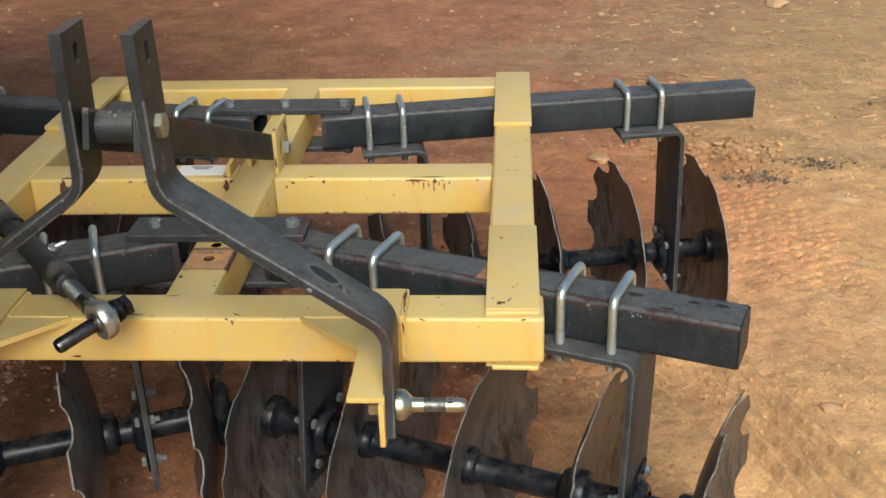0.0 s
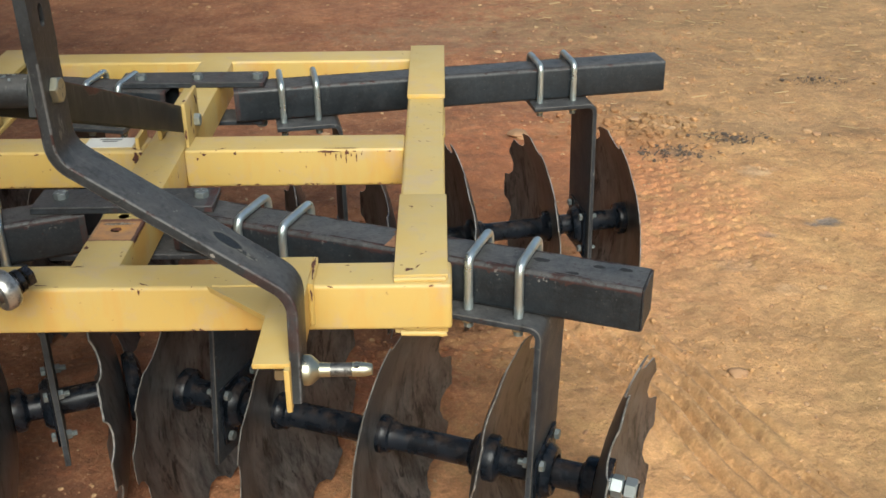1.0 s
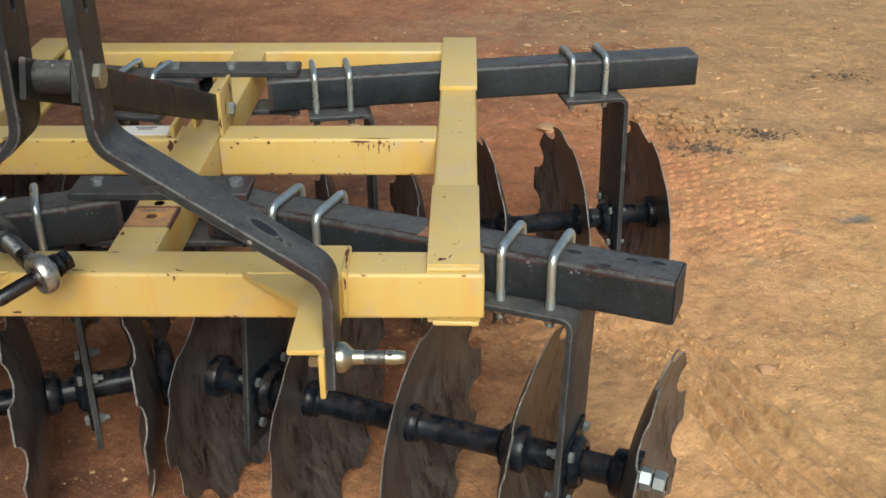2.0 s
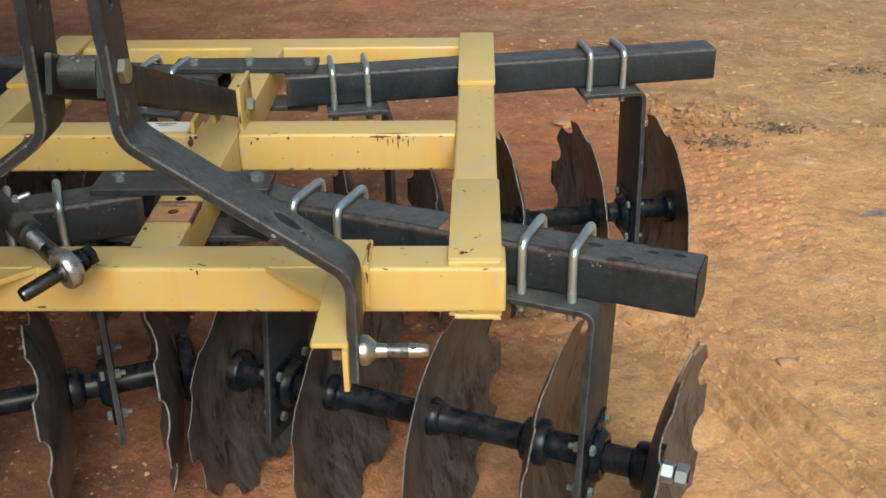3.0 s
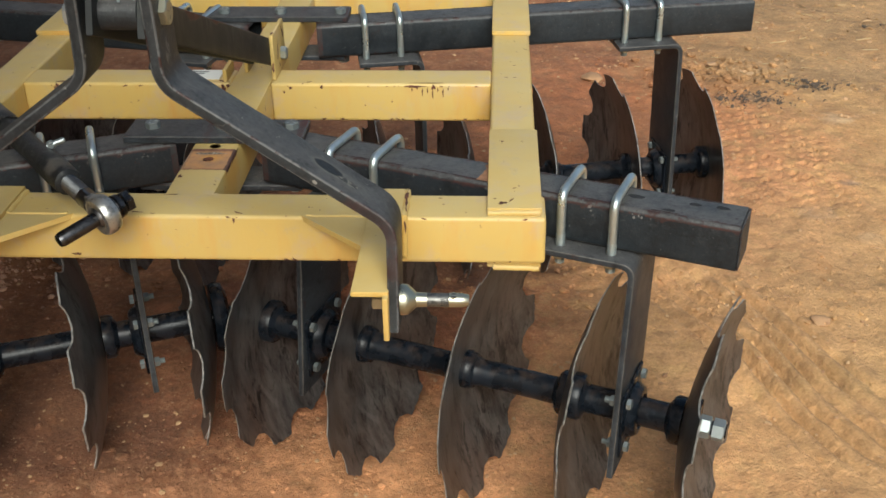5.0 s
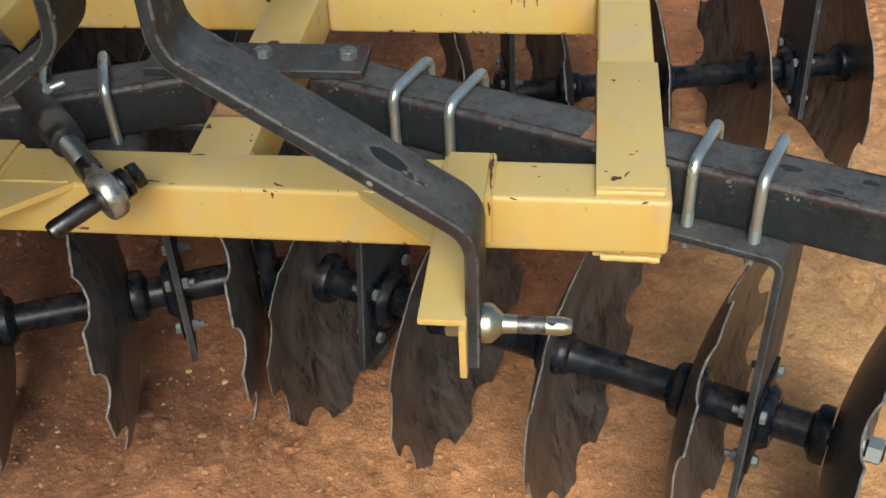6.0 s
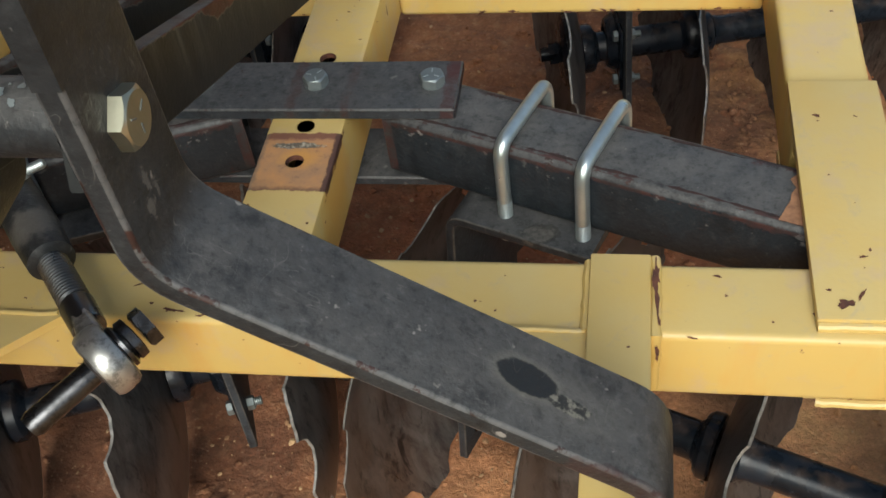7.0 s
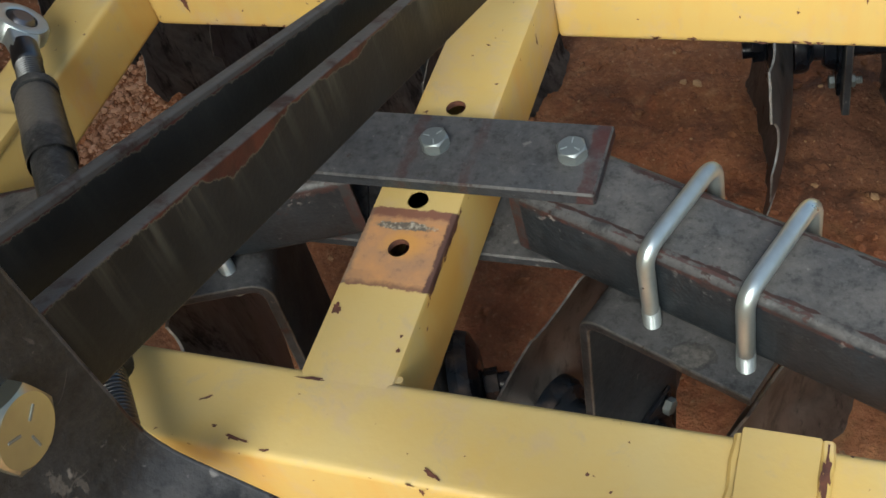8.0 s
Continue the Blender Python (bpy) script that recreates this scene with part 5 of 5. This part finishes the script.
def rocks_mesh(name, spots, mat, label, category):
    """Many small stones as one mesh, written out in bulk."""
    t = bmesh.new()
    bmesh.ops.create_icosphere(t, subdivisions=1, radius=0.5)
    base_v = np.array([v.co[:] for v in t.verts])
    base_f = np.array([[v.index for v in f.verts] for f in t.faces])
    t.free()
    rng = np.random.default_rng(len(spots))
    vs, fs = [], []
    for n, (x, y, z, s, q) in enumerate(spots):
        v = base_v * (1 + rng.uniform(-0.22, 0.22, (len(base_v), 1)))
        a = rng.uniform(0, 6.28)
        v = v * (s * rng.uniform(0.8, 1.4), s * rng.uniform(0.7, 1.0), s * q)
        v = np.stack([v[:, 0] * math.cos(a) - v[:, 1] * math.sin(a), v[:, 0] * math.sin(a) + v[:, 1] * math.cos(a), v[:, 2]], 1) + (x, y, z)
        vs.append(v)
        fs.append(base_f + n * len(base_v))
    me = bpy.data.meshes.new(name)
    me.from_pydata(np.concatenate(vs).tolist(), [], np.concatenate(fs).tolist())
    me.materials.append(mat)
    return tagged(new(name, me), label, category, "", "stuff")


rng = np.random.default_rng(7)


def scatter(n, x0, x1, y0, y1, lo, hi, q=0.55, sink=0.12):
    out = []
    for _ in range(n):
        x, y = rng.uniform(x0, x1), rng.uniform(y0, y1)
        s = lo * (hi / lo) ** (rng.random() ** 2.6)
        out.append((x, y, ground_height(x, y) + s * sink, s, q))
    return out


rocks_mesh("pebbles", scatter(1100, -0.7, 1.1, -0.6, 0.35, 0.003, 0.012, 0.6, 0.1) + scatter(6500, -2.4, 3.2, -0.6, 4.6, 0.003, 0.019, 0.55, 0.05) + scatter(600, 0.9, 2.7, 0.3, 3.6, 0.006, 0.017, 0.55, 0.1) + scatter(900, -4, 5, 4.4, 9, 0.012, 0.05) + scatter(420, 1.0, 3.8, 2.2, 5.5, 0.010, 0.042, 0.5, 0.05), STONE, "small tan and red pebbles strewn over the soil", "pebbles")


def heap(n, cx, cy, sx, sy, lo, hi):
    out = []
    for _ in range(n):
        x, y = rng.normal(cx, sx), rng.normal(cy, sy)
        s = lo * (hi / lo) ** (rng.random() ** 2)
        out.append((x, y, ground_height(x, y) + s * 0.2, s, 0.7))
    return out


rocks_mesh("soil_clods", heap(300, -1.15, 1.05, 0.20, 0.20, 0.007, 0.03) + heap(520, 1.40, 2.5, 0.15, 0.14, 0.006, 0.042) + heap(260, 0.3, 0.9, 0.3, 0.25, 0.005, 0.020)
           + heap(150, -0.25, 0.15, 0.16, 0.10, 0.004, 0.020) + heap(160, 0.45, 0.1, 0.25, 0.10, 0.004, 0.016) + heap(380, 1.30, 0.86, 0.20, 0.10, 0.004, 0.013) + heap(1500, 0.7, 1.3, 1.0, 1.1, 0.004, 0.012) + heap(900, 2.1, 3.6, 0.6, 0.8, 0.006, 0.022) + heap(600, 0.1, 0.02, 0.55, 0.13, 0.004, 0.013) + heap(900, 0.35, 1.05, 0.35, 0.30, 0.005, 0.024) + heap(500, 0.3, 1.35, 0.5, 0.25, 0.006, 0.022), SOIL, "crumbled red soil clods", "soil clods")
rocks_mesh("gravel_heap", heap(5200, -1.15, 1.05, 0.20, 0.20, 0.005, 0.022), CLOD, "heap of crumbled pinkish-red gravel", "gravel")
rnd = random.Random(9)
for x, y, s in ((-0.27, 0.20, 0.042), (-0.31, 0.22, 0.03), (0.34, 0.01, 0.03), (1.39, 0.75, 0.052), (0.93, 2.47, 0.11), (1.42, 2.62, 0.05), (0.25, 3.2, 0.04), (-0.3, 3.3, 0.045),
                (-0.9, 3.0, 0.05), (0.9, 3.6, 0.04), (1.9, 3.9, 0.036), (2.2, 3.2, 0.034), (1.75, 1.2, 0.035), (1.95, 0.75, 0.04), (0.15, 2.5, 0.04), (2.14, 4.93, 0.16), (1.55, 2.5, 0.05), (0.6, 2.1, 0.04)):
    part("stone", rock(bmesh.new(), (x, y, ground_height(x, y) + s * 0.06), s, rnd), SOIL if x < 0 and y < 1 else STONE, None, "", None, True)
for o in [o for o in scene.objects if o.name.split(".")[0] == "stone"]:
    tagged(o, "rounded reddish stone half sunk in the soil", "stone", "stones on the soil")


def straw():
    """Short pale stalks lying about, as thin three-sided rods."""
    r = random.Random(21)
    vs, fs = [], []
    for _ in range(300):
        x, y, a, l, w = r.uniform(1.1, 3.8), r.uniform(2.3, 6.0), r.gauss(-0.2, 0.6), r.uniform(0.015, 0.075), r.uniform(0.0010, 0.0024)
        n = len(vs)
        for d in (-0.5, 0.5):
            px, py = x + d * l * math.cos(a), y + d * l * math.sin(a)
            z = ground_height(px, py) + 0.002
            for k in range(3):
                t = 2.094 * k
                vs.append((px - w * math.cos(t) * math.sin(a), py + w * math.cos(t) * math.cos(a), z + w * math.sin(t) + 0.004 * r.random()))
        fs += [(n + k, n + (k + 1) % 3, n + 3 + (k + 1) % 3, n + 3 + k) for k in range(3)] + [(n, n + 1, n + 2), (n + 3, n + 4, n + 5)]
    me = bpy.data.meshes.new("straw")
    me.from_pydata(vs, [], fs)
    me.materials.append(STRAW)
    return tagged(new("straw", me), "pale dry straw scattered thinly over the soil", "straw", "", "stuff")


straw()


def twigs():
    bm = bmesh.new()
    r = random.Random(12)
    for cx, cy, n in ((1.50, 2.24, 60), (1.76, 2.40, 45), (2.31, 3.08, 30), (1.30, 2.45, 10)):
        for _ in range(n):
            x, y, a, l = r.gauss(cx, 0.075), r.gauss(cy, 0.035), r.uniform(-0.5, 0.9), r.uniform(0.006, 0.024)
            p, q = [(x + d * l * math.cos(a), y + d * l * math.sin(a)) for d in (-0.5, 0.5)]
            mid = ((p[0] + q[0]) / 2 + r.uniform(-0.01, 0.01), (p[1] + q[1]) / 2 + r.uniform(-0.01, 0.01))
            sweep([(u, v, ground_height(u, v) + 0.003 + k * 0.004) for k, (u, v) in enumerate((p, mid, q))], circle(r.uniform(0.0006, 0.0017), 5), None, bm)
    ob = part("twigs", bm, TWIG, None)
    return tagged(ob, "scattered dark dry twigs and straw on the soil", "twigs", "", "stuff")


twigs()
rocks_mesh("charred_bits", heap(110, 1.50, 2.24, 0.085, 0.035, 0.004, 0.022) + heap(90, 1.76, 2.39, 0.055, 0.030, 0.004, 0.024) + heap(40, 2.31, 3.08, 0.06, 0.03, 0.005, 0.025), TWIG, "dark charred crumbs lying on the soil", "charred bits")
